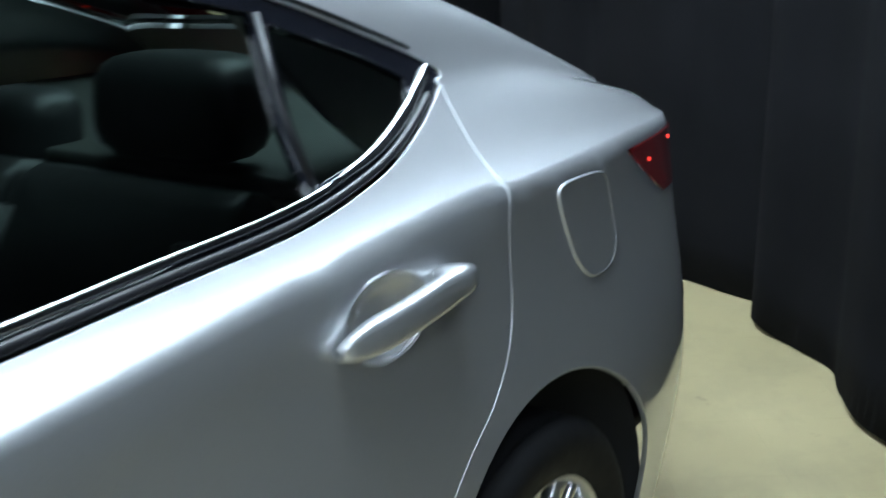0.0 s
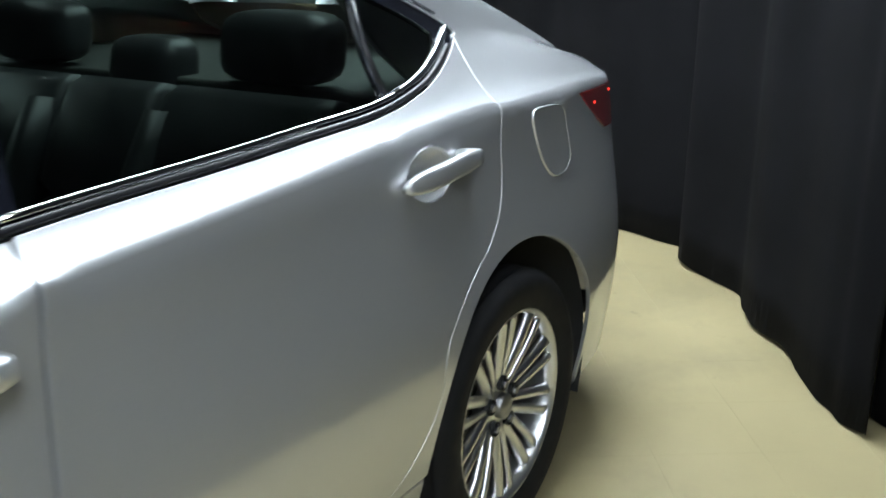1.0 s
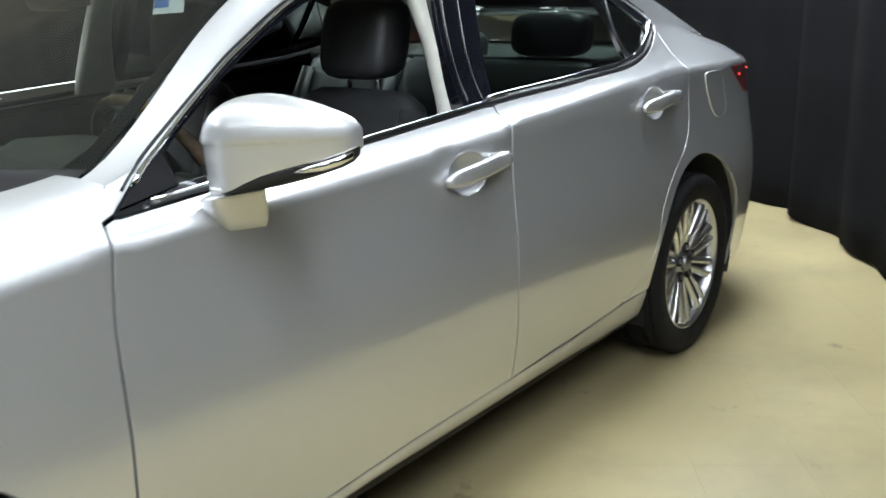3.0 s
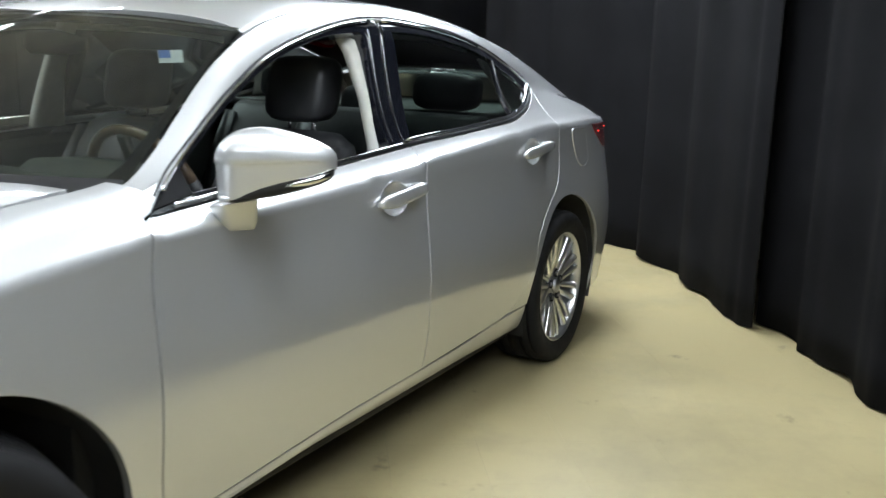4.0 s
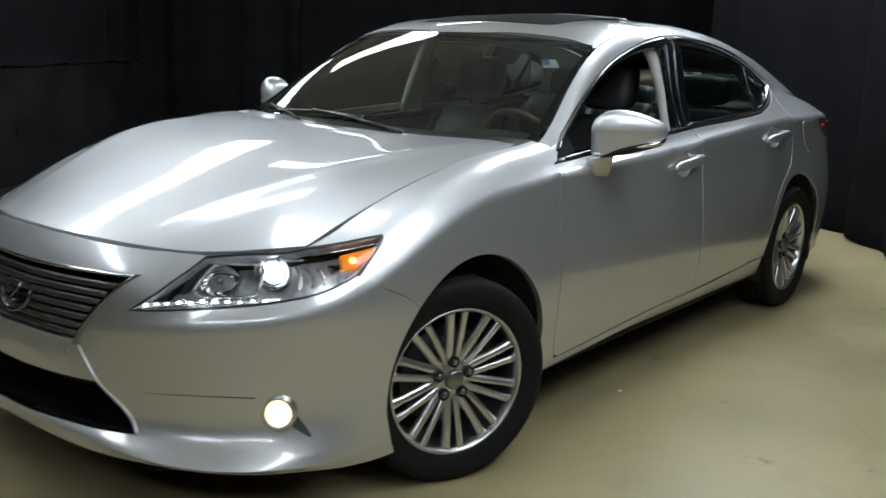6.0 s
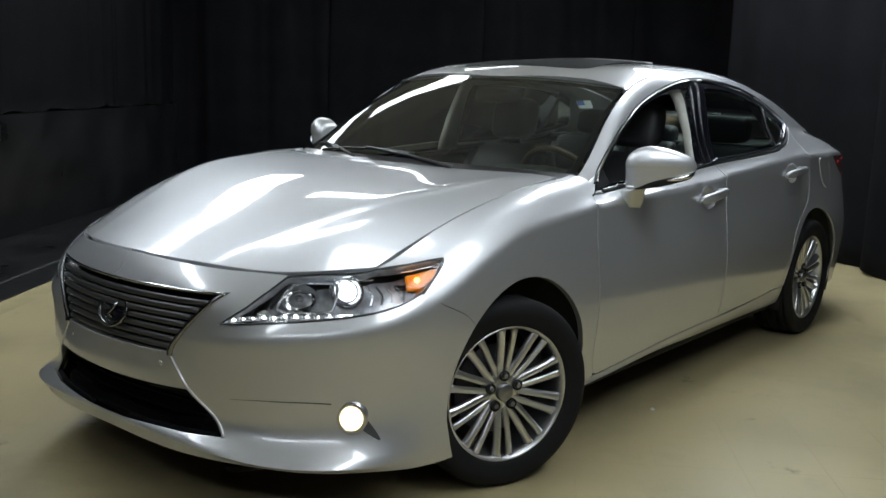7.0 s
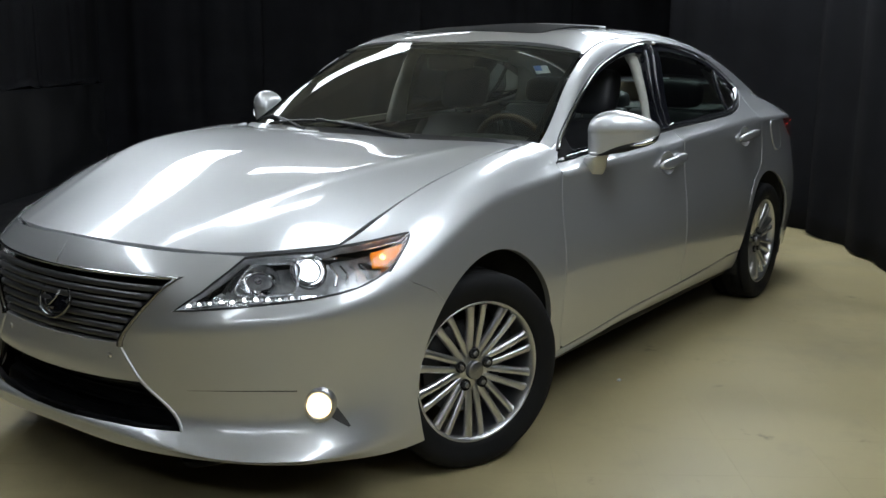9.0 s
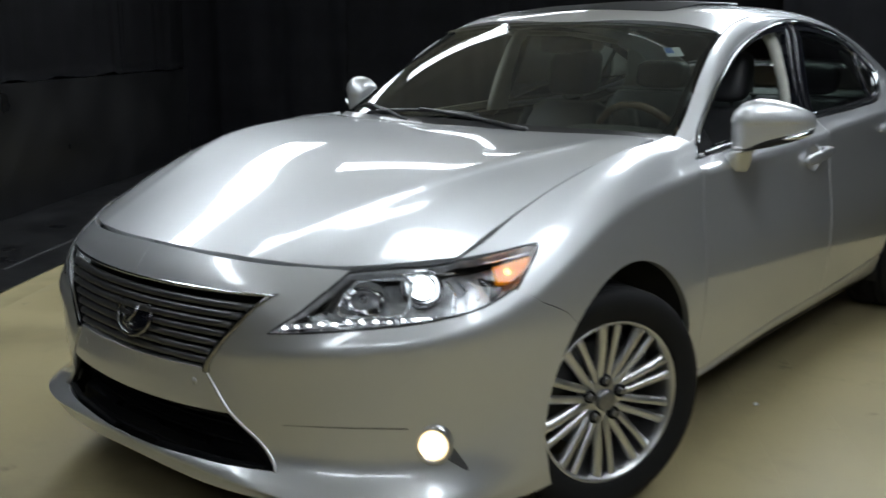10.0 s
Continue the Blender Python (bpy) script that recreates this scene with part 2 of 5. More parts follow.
def both_sides(name, bm, mat, parent=None, label=""):
    other = mirrored(bm)
    return part(name, bm, mat, parent or car, label), part(name, other, mat, parent or car, label)


# ---- car surface: bicubic nets of feature lines (x forward, y to the car's left, z up; origin under the front axle) ----
def spline_matrix(k):
    n = len(k)
    a, b, h = np.eye(n), np.zeros((n, n)), np.diff(k)
    for i in range(1, n - 1):
        a[i, i - 1:i + 2] = h[i - 1] / 6, (h[i - 1] + h[i]) / 3, h[i] / 6
        b[i, i - 1:i + 2] = 1 / h[i - 1], -1 / h[i - 1] - 1 / h[i], 1 / h[i]
    return np.linalg.solve(a, b)


def spline_weights(k, m, u):
    u = np.clip(np.asarray(u, float), k[0], k[-1])
    j = np.clip(np.searchsorted(k, u, side="right") - 1, 0, len(k) - 2)
    h = k[j + 1] - k[j]
    a, b = (k[j + 1] - u) / h, (u - k[j]) / h
    w = ((a ** 3 - a) * h * h / 6)[:, None] * m[j] + ((b ** 3 - b) * h * h / 6)[:, None] * m[j + 1]
    r = np.arange(len(u))
    w[r, j] += a
    w[r, j + 1] += b
    return w


class Net:
    """A smooth surface through a net of lines; u runs along the lines, v across them."""
    def __init__(self, knots_u, knots_v, lines):
        self.ku, self.kv, self.p = np.array(knots_u, float), np.array(knots_v, float), np.array(lines, float)
        self.mu, self.mv = spline_matrix(self.ku), spline_matrix(self.kv)
        self.table, self.sign = None, 1
        c = self.normal([self.ku.mean()], [self.kv[len(self.kv) // 2]])[0]
        self.sign = 1 if c[1] + c[2] > 0 else -1

    def at(self, u, v):
        wu, wv = spline_weights(self.ku, self.mu, u), spline_weights(self.kv, self.mv, v)
        return np.einsum("ni,nk,kij->nj", wu, wv, self.p)

    def normal(self, u, v, e=2e-3):
        u = np.clip(u, self.ku[0] + e, self.ku[-1] - e)
        v = np.clip(v, self.kv[0] + e, self.kv[-1] - e)
        n = np.cross(self.at(u + e, v) - self.at(u - e, v), self.at(u, v + e) - self.at(u, v - e))
        return self.sign * n / np.linalg.norm(n, axis=1)[:, None]

    def inverse(self, pts, axes, near=None):
        """(u, v) of points given by two coordinates, axes (0, 2) from the side, (1, 2) from the front, (0, 1) from above."""
        if self.table is None:
            g = np.meshgrid(np.linspace(self.ku[0], self.ku[-1], 160), np.linspace(self.kv[0], self.kv[-1], 90), indexing="ij")
            self.table = (g[0].ravel(), g[1].ravel(), self.at(g[0].ravel(), g[1].ravel()))
        gu, gv, gp = self.table
        q, out = gp[:, axes], []
        bad = np.zeros(len(gu)) if near is None else np.where((gu >= near[0]) & (gu <= near[1]) & (gv >= near[2]) & (gv <= near[3]), 0, 1e3)
        for p in pts:
            i = np.argmin(((q - p) ** 2).sum(1) + bad)
            u, v = gu[i], gv[i]
            for _ in range(5):
                e = 1e-3
                c = self.at([u, u + e, u], [v, v, v + e])[:, axes]
                j = np.array([(c[1] - c[0]) / e, (c[2] - c[0]) / e]).T
                d = np.linalg.lstsq(j, np.array(p) - c[0], rcond=None)[0]
                u, v = u + np.clip(d[0], -.05, .05), v + np.clip(d[1], -.05, .05)
            out.append((u, v))
        return np.array(out)


def stack(*lines):
    return [list(l) for l in lines]


def creased(u, v, lines, k, below, above, amount):
    """Knots and lines with two more close to line k, which tighten the bend along it (amount 1) or leave it soft (0)."""
    lines = [np.array(l, float) for l in lines]
    base, more = Net(u, v, lines), []
    for d, other in ((-below, k - 1), (above, k + 1)):
        t = abs(d / (v[other] - v[k]))
        soft = base.at(u, [v[k] + d] * len(u))
        a = np.array(amount)[:, None]
        more.append((lines[k] + (lines[other] - lines[k]) * t) * a + soft * (1 - a))
    return list(v[:k]) + [v[k] - below, v[k], v[k] + above] + list(v[k + 1:]), lines[:k] + [more[0], lines[k], more[1]] + lines[k + 1:]


def closed_first(u, lines, n=3):
    """Lines continued over the middle plane at their start, so that both halves meet smoothly."""
    return [-k for k in u[n:0:-1]] + list(u), [[np.array(p, float) * (1, -1, 1) for p in l[n:0:-1]] + [np.array(p, float) for p in l] for l in lines]


def closed_last(v, lines, n=2):
    far = [np.array(l, float) * (1, -1, 1) for l in lines[-2:-2 - n:-1]]
    return list(v) + [2 * v[-1] - k for k in v[-2:-2 - n:-1]], [np.array(l, float) for l in lines] + far


# front clip, from the middle of the nose round the corner and back to the door
FRONT_U = [0, .30, .55, .80, 1.02, 1.25, 1.55, 1.85, 2.10, 2.25]
FRONT_V = [0, .14, .45, .75, 1.0]
FRONT_LINES = stack(
    [(.985, 0, .245), (.967, .305, .238), (.905, .539, .238), (.770, .724, .224), (.568, .822, .200), (.335, .870, .175), (0.027, 0.866, 0.186), (-0.275, 0.852, 0.196), (-0.527, 0.846, 0.196), (-0.678, 0.844, 0.196)],
    [(1.000, 0, .290), (.982, .313, .284), (.918, .547, .256), (.784, .735, .241), (.587, .834, .233), (.339, .881, .256), (0.027, 0.885, 0.297), (-0.275, 0.871, 0.313), (-0.527, 0.868, 0.318), (-0.678, 0.867, 0.323)],
    [(.980, 0, .400), (.950, .295, .400), (.868, .512, .400), (.732, .687, .402), (.552, .808, .425), (0.340, 0.877, 0.488), (0.027, 0.894, 0.550), (-0.275, 0.893, 0.570), (-0.527, 0.889, 0.591), (-0.678, 0.890, 0.591)],
    [(.981, 0, .560), (.950, .290, .566), (.888, .496, .586), (.752, .680, .608), (.567, .810, .640), (.340, .862, .729), (.028, .858, .852), (-.274, .848, .893), (-.526, .839, .909), (-.677, .837, .912)],
    [(.902, 0, .791), (.867, .266, .782), (.780, .460, .775), (.650, .617, .780), (.525, .711, .793), (.330, .730, .868), (.028, .738, .952), (-.274, .735, .996), (-.526, .712, 1.012), (-.677, .690, 1.04)])
ledge = Net(FRONT_U, FRONT_V, FRONT_LINES).at(FRONT_U, [.22] * len(FRONT_U))
ledge[:5] = [(.976, 0, .316), (.950, .301, .312), (.882, .522, .293), (.752, .700, .279), (.574, .818, .284)]
FRONT_V, FRONT_LINES = FRONT_V[:2] + [.22] + FRONT_V[2:], FRONT_LINES[:2] + [ledge] + FRONT_LINES[2:]
over = Net(FRONT_U, FRONT_V, FRONT_LINES).at(FRONT_U, [.91] * len(FRONT_U)) + np.outer([.028, .027, .018, .004, 0, 0, 0, 0, 0, 0], (.93, .2, .1))
FRONT_V, FRONT_LINES = FRONT_V[:5] + [.91, 1.0], FRONT_LINES[:5] + [over, FRONT_LINES[5]]
FRONT_V, FRONT_LINES = creased(FRONT_U, FRONT_V, FRONT_LINES, 4, .028, .028, [.3, .6, .75, .75, .5, .35, .45, .75, .95, 1])
FRONT_V, FRONT_LINES = creased(FRONT_U, FRONT_V, FRONT_LINES, 1, .030, .022, [.8, .8, .8, .8, .6, .2, 0, 0, 0, 0])
FRONT_U, FRONT_LINES = closed_first(FRONT_U, FRONT_LINES)
FRONT = Net(FRONT_U, FRONT_V, FRONT_LINES)

# cabin and tail: sill, lower door, widest line, shoulder, belt, glass, rail, roof, middle
CABIN_X = [-.35, -.6, -.9, -1.3, -1.7, -2.1, -2.5, -2.8, -3.1, -3.4, -3.65]
CABIN_U = [-x for x in CABIN_X] + [3.92, 4.4]
CABIN_V = [0, .11, .38, .70, .84, 1.05, 1.30, 1.58, 2.0]


def along(xs, ys, zs, tail):
    return list(zip(xs, ys, zs)) + tail


CABIN_LINES = stack(
    along([-0.326, -0.577, -0.88, -1.282, -1.685, -2.088, -2.491, -2.793, -3.096, -3.398, -3.65], [0.846, 0.845, 0.842, 0.842, 0.845, 0.844, 0.848, 0.858, 0.857, 0.838, 0.76], [0.196, 0.196, 0.199, 0.207, 0.217, 0.223, 0.218, 0.209, 0.21, 0.22, 0.228], [(-3.845, .54, .229), (-3.920, 0.000, 0.202)]),
    along([-0.325, -0.577, -0.879, -1.282, -1.685, -2.088, -2.491, -2.793, -3.096, -3.398, -3.649], [0.868, 0.867, 0.867, 0.869, 0.872, 0.874, 0.878, 0.887, 0.885, 0.858, 0.78], [0.318, 0.318, 0.323, 0.329, 0.334, 0.34, 0.341, 0.352, 0.352, 0.351, 0.349], [(-3.86, .55, .351), (-3.950, 0.000, 0.322)]),
    along([-0.325, -0.577, -0.879, -1.282, -1.685, -2.088, -2.491, -2.793, -3.095, -3.397, -3.649], [0.89, 0.889, 0.889, 0.889, 0.889, 0.89, 0.893, 0.897, 0.895, 0.868, 0.79], [0.59, 0.591, 0.591, 0.592, 0.602, 0.603, 0.614, 0.614, 0.614, 0.614, 0.612], [(-3.855, .55, .603), (-3.960, 0.000, 0.574)]),
    along([-0.325, -0.576, -0.879, -1.282, -1.684, -2.087, -2.49, -2.793, -3.095, -3.397, -3.649], [.842, .838, .834, .831, .830, .828, .826, .825, .823, .797, .740], [.899, .911, .919, .928, .946, .966, .986, .998, 1.003, .999, .986], [(-3.80, .56, .965), (-3.899, 0.000, 0.886)]),
    along([-0.324, -0.576, -0.878, -1.281, -1.684, -2.087, -2.49, -2.792, -3.094, -3.396, -3.648], [0.8, 0.791, 0.779, 0.768, 0.761, 0.752, 0.737, 0.72, 0.708, 0.708, 0.680], [0.939, 0.956, 0.974, 0.995, 1.01, 1.03, 1.065, 1.08, 1.080, 1.058, 1.020], [(-3.765, 0.55, 1.003), (-3.858, 0.000, 0.997)]),
    along([-0.324, -0.576, -0.878, -1.281, -1.684, -2.087, -2.49, -2.792, -3.094, -3.396, -3.648], [0.772, 0.758, 0.720, 0.691, 0.689, 0.683, 0.663, 0.643, 0.629, 0.626, 0.607], [0.975, 0.988, 1.086, 1.188, 1.218, 1.224, 1.206, 1.184, 1.150, 1.094, 1.036], [(-3.739, 0.497, 1.012), (-3.838, 0.000, 1.002)]),
    along([-0.324, -0.576, -0.878, -1.28, -1.683, -2.086, -2.489, -2.791, -3.094, -3.396, -3.648], [.728, .708, .650, .604, .602, .593, .570, .550, .543, .554, .556], [.990, .997, 1.203, 1.380, 1.402, 1.398, 1.364, 1.322, 1.252, 1.152, 1.056], [(-3.718, 0.456, 1.024), (-3.818, 0.000, 1.022)]),
    along([-0.323, -0.575, -0.877, -1.28, -1.683, -2.086, -2.489, -2.791, -3.093, -3.396, -3.648], [0.363, 0.36, 0.352, 0.343, 0.34, 0.34, 0.331, 0.324, 0.328, 0.352, 0.354], [1.06, 1.155, 1.314, 1.428, 1.455, 1.454, 1.418, 1.358, 1.276, 1.168, 1.068], [(-3.698, 0.295, 1.037), (-3.798, 0.000, 1.027)]),
    along([-0.323, -0.574, -0.876, -1.279, -1.682, -2.085, -2.488, -2.79, -3.092, -3.395, -3.647], [0, 0, 0, 0, 0, 0, 0, 0, 0, 0, 0], [1.07, 1.165, 1.328, 1.442, 1.471, 1.471, 1.436, 1.372, 1.286, 1.174, 1.072], [(-3.697, 0.000, 1.027), (-3.778, 0.000, 1.029)]))
CABIN_V, CABIN_LINES = creased(CABIN_U, CABIN_V, CABIN_LINES, 3, .024, .022, [1] * 9 + [.9, .8, .7, .6])
CABIN_V, CABIN_LINES = closed_last(CABIN_V, CABIN_LINES)
CABIN = Net(CABIN_U, CABIN_V, CABIN_LINES)

# hood: side edge to the middle
HOOD_U = [0, .2, .45, .75, 1.05, 1.3]
HOOD_V, HOOD_LINES = creased(HOOD_U, [0, .16, .45, .70, 1.0], stack(
    [(.525, .709, .795), (.391, .722, .849), (.149, .732, .925), (-.093, .734, .974), (-.294, .729, 1.001), (-.419, .718, 1.010)],
    [(.700, .555, .779), (.505, .575, .8695), (.235, .630, .9425), (-.050, .665, .983), (-.272, .672, 1.008), (-.400, .672, 1.0145)],
    [(.835, .330, .786), (.600, .400, .876), (.300, .520, .9600), (.000, .590, .9995), (-.240, .600, 1.0125), (-.374, .600, 1.0175)],
    [(.878, .180, .793), (.665, .220, .872), (.345, .270, .955), (.035, .300, .998), (-.165, .310, 1.016), (-.270, .320, 1.020)],
    [(.897, 0, .797), (.695, 0, .869), (.362, 0, .953), (.050, 0, .999), (-.151, 0, 1.018), (-.252, 0, 1.024)]), 2, .06, .06, [.3, .7, .8, .8, .7, .4])
HOOD_V, HOOD_LINES = closed_last(HOOD_V, HOOD_LINES)
HOOD = Net(HOOD_U, HOOD_V, HOOD_LINES)


# ---- the car ----
car = thing("car", "silver four-door sedan with lights on, parked on the studio floor", "car")


def side(pts, net=None, near=None):
    return net_or(net).inverse([(a, b) for a, b in pts], [0, 2], near)


def net_or(net):
    return CABIN if net is None else net


def space(pts, net, near=None):
    return net.inverse(pts, [0, 1, 2], near)


def front(pts, near=(0, .95, 0, 1)):
    return FRONT.inverse(pts, [1, 2], near)


def arc(cx, cz, r, a0, a1, n=28):
    return [(cx + r * math.cos(radians(a0 + (a1 - a0) * i / n)), cz + r * math.sin(radians(a0 + (a1 - a0) * i / n))) for i in range(n + 1)]


GAP = .0040 + .0006


def keyhole(outer, hole):
    """A polygon with a hole, joined by a slit."""
    i = int(np.argmin([np.hypot(p[0] - hole[0][0], p[1] - hole[0][1]) for p in outer]))
    return outer[:i + 1] + list(hole) + [hole[0]] + outer[i:]


BELT = smooth_line([(-.575, .944), (-.80, .955), (-1.07, .967), (-1.50, .990), (-1.80, 1.005), (-2.09, 1.014), (-2.29, 1.024), (-2.49, 1.034), (-2.638, 1.053), (-2.748, 1.076), (-2.879, 1.116), (-2.945, 1.142)])
FRAME = smooth_line([(-.565, .950), (-.612, .979), (-.72, 1.046), (-.845, 1.125), (-.96, 1.192), (-1.16, 1.285), (-1.445, 1.358), (-1.723, 1.389), (-2.047, 1.375), (-2.33, 1.342), (-2.60, 1.285), (-2.84, 1.205), (-2.945, 1.160), (-2.955, 1.142)])
DOOR_FRONT = [(-.565, .946), (-.542, .940), (-.531, .918), (-.507, .78), (-.494, .62), (-.490, .50), (-.496, .37), (-.513, .30), (-.528, .266), (-.552, .255)]
DOOR_FRONT = DOOR_FRONT[:2] + smooth_line(DOOR_FRONT[2:9], 5) + DOOR_FRONT[9:]
DOOR_FOOT = [(-.707, .259), (-1.018, .275), (-1.251, .286), (-1.669, .294), (-2.084, .306), (-2.20, .312)]
B_GAP = smooth_line([(-1.722, .998), (-1.713, .957), (-1.700, .875), (-1.677, .74), (-1.648, .56), (-1.652, .42), (-1.660, .292)])
DOOR_REAR = smooth_line([(-2.942, 1.139), (-2.897, 1.067), (-2.874, 1.027), (-2.853, .990), (-2.841, .93), (-2.829, .86), (-2.799, .795), (-2.738, .739), (-2.655, .693), (-2.577, .638), (-2.522, .577), (-2.490, .475), (-2.390, .365), (-2.28, .322), (-2.20, .312)], 5)
FRONT_ARCH = (-.018, .318, .396)
REAR_ARCH = (-2.872, .322, .392)


def paint_panel(name, net, uv, label="", depth=.014, steps=(.05, .04)):
    panel(name, skin(net, uv, depth=depth, both=False, steps=steps), PAINT, car, label)
    panel(name, skin(net, uv, depth=depth, both=False, mirror=True, steps=steps), PAINT, car, label)


# doors
CUP_FRONT = [(-1.504 + .078 * math.cos(a / 5), .866 + .050 * math.sin(a / 5)) for a in range(31)]
CUP_REAR = [(-2.556 + .078 * math.cos(a / 5), .919 + .050 * math.sin(a / 5)) for a in range(31)]
between = [p for p in BELT if p[0] > -1.718]
front_door = DOOR_FRONT + DOOR_FOOT[:3] + B_GAP[::-1] + between[::-1]
paint_panel("front_door", CABIN, side(keyhole(shrink(front_door, GAP).tolist(), CUP_FRONT), near=(.4, 2.2, 0, 1)), "silver front door skin", .03)
behind = [p for p in BELT if p[0] < -1.725]
rear_door = B_GAP + DOOR_FOOT[4:] + DOOR_REAR[::-1] + behind[::-1]
paint_panel("rear_door", CABIN, side(keyhole(shrink(rear_door, GAP).tolist(), CUP_REAR), near=(1.4, 3.1, 0, 1.2)), "silver rear door skin", .03)

# sill below the doors
SILL_X = [-.43, -.70, -1.02, -1.25, -1.67, -2.08, -2.30, -2.474]
SILL_Z = [.252, .2585, .2745, .2855, .293, .3055, .320, .321]
sill_top = CABIN.at(*side(list(zip(SILL_X, SILL_Z)), near=(.35, 2.6, 0, .4)).T)
SILL = Net([-x for x in SILL_X], [0, .25, .5, .8, 1.0], [[(p[0], p[1] + dy, p[2] + dz if k < 3 else dz) for p in sill_top] for k, (dy, dz) in enumerate(((-.004, 0), (-.001, -.005), (-.006, -.028), (-.030, .228), (-.052, .216)))])
for s in (False, True):
    panel("sill", skin(SILL, [(.434, .004), (2.470, .004), (2.470, .996), (.434, .996)], depth=.02, both=False, mirror=s, steps=(.06, .07)), PAINT, car, "silver sill panel")

# rear quarter with the pillars and the roof rail in one piece
rail = [(u, 1.30) for u in np.linspace(.585, 3.36, 40)]
FLAP = smooth_line([(-2.990, .972), (-2.995, .936), (-3.021, .864), (-3.052, .826), (-3.085, .812), (-3.13, .811), (-3.166, .824), (-3.188, .853), (-3.184, .90), (-3.176, .947), (-3.155, .970), (-3.108, .979), (-3.05, .982), (-3.012, .982)], 3, True)
quarter = (list(map(tuple, side([(-.566, .953), (-.590, .978)], near=(.35, .8, .8, 1.3)))) + rail + [(3.46, 1.16), (3.60, 1.06), (3.75, 1.03), (3.80, .95), (3.80, .690)]
           + list(map(tuple, side([(-3.61, .972), (-3.45, .978), (-3.284, .981), (-3.36, .93), (-3.47, .864), (-3.34, .77), (-3.20, .665)] + arc(*REAR_ARCH, 134, .6) + [(-2.40, .325), (-2.31, .327)] + [q for q in DOOR_REAR[::-1] if q[0] < -2.30], near=(2.0, 3.7, 0, 1.1))))
           + list(map(tuple, side(FRAME[::-1][1:-1], near=(.5, 3.1, .8, 1.35)))))
flap_hole = list(map(tuple, CABIN.inverse(FLAP, [0, 2], (2.9, 3.3, .3, .85))))
quarter = keyhole(quarter, flap_hole)
paint_panel("quarter_panel", CABIN, quarter, "silver rear quarter with pillars and roof rail", .010)

bumper = [(3.19, 0), (3.5, 0), (3.8, 0), (4.1, 0), (4.4, 0), (4.4, .52), (4.1, .53), (3.85, .56), (3.62, .62)] + list(map(tuple, side([(-3.470, .8638), (-3.340, .7698), (-3.200, .6648)] + arc(*REAR_ARCH, 134, 196, 12), near=(3.0, 3.6, 0, .8))))
panel("rear_bumper", skin(CABIN, bumper, depth=.010, steps=(.05, .05)), PAINT, car, "silver rear bumper")
panel("trunk_lid", skin(CABIN, [(3.365, 1.31), (3.465, 1.17), (3.61, 1.07), (3.76, 1.04), (3.81, .95), (3.81, .690), (3.98, .690), (4.0, .545), (4.1, .54), (4.4, .53), (4.4, 1.3), (4.39, 1.99), (3.8, 2.0), (3.37, 2.0)], depth=.02, steps=(.05, .05)), PAINT, car, "silver trunk lid")

# roof with the opening for the sunroof
sun = [(1.215, 2.0), (1.225, 1.62), (1.26, 1.575), (1.80, 1.575), (1.83, 1.62), (1.83, 2.0)]
header = [(1.12, 1.31), (1.11, 1.38), (1.075, 1.58), (1.03, 1.8), (1.015, 2.0)]
panel("roof", skin(CABIN, header + sun + [(2.44, 2.0), (2.46, 1.75), (2.52, 1.5), (2.60, 1.31), (2.2, 1.31), (1.6, 1.31)], depth=.02, steps=(.05, .05)), PAINT, car, "silver roof panel")
panel("sunroof", skin(CABIN, [(1.222, 2.0), (1.232, 1.625), (1.266, 1.58), (1.795, 1.58), (1.825, 1.625), (1.825, 2.0)], depth=.012, lift=.001, steps=(.06, .06)), FRIT, car, "dark sunroof panel, tilted up at the rear")
for v in bpy.data.objects["sunroof"].data.vertices:
    v.co.z += .007 * min(1.0, max(0, -v.co.x - 1.20) / .35)
# Thin silver-painted bar added along the panel's rear edge.
bm = bmesh.new()
back = CABIN.at(np.full(15, 1.822), np.linspace(1.56, 2.0, 15))
tube(bm, [(p[0], p[1] * f, p[2] + .007) for f, row in ((1, back), (-1, back[-2::-1])) for p in row], .0035, 8)
part("sunroof_edge", bm, PAINT, car, "thin silver bar along the rear edge of the sunroof")
panel("rear_window", skin(CABIN, [(2.45, 2.0), (2.47, 1.75), (2.53, 1.5), (2.61, 1.315), (3.35, 1.315), (3.36, 1.6), (3.36, 2.0)], depth=.006, lift=-.003, steps=(.06, .06)), TINTED, car, "tinted rear window")

# front bumper with the two grille openings
LAMP_IN = [(.724, .538, .766), (.771, .518, .723), (.825, .481, .675), (.877, .425, .627)]
LAMP_LOW = [(.823, .527, .632), (.745, .629, .643), (.625, .737, .660), (.520, .798, .686), (.449, .822, .718)]
LAMP_BACK = [(.395, .824, .755), (.345, .817, .792), (.330, .810, .806), (.325, .800, .816)]
LAMP_TOP = [(.38, .776, .808), (.442, .751, .800), (.525, .711, .793), (.647, .621, .778)]
UPPER = [(0, .715), (.138, .716), (.30, .719), (.439, .723), (.402, .690), (.364, .649), (.313, .588), (.280, .528), (.18, .526), (.072, .525), (0, .524)]
LOWER = [(0, .420), (.192, .424), (.340, .428), (.398, .375), (.462, .300), (.337, .298), (.096, .294), (0, .293)]
centred = lambda pts: [(0.0 if p[0] == 0 else q[0], q[1]) for p, q in zip(pts, front(pts))]
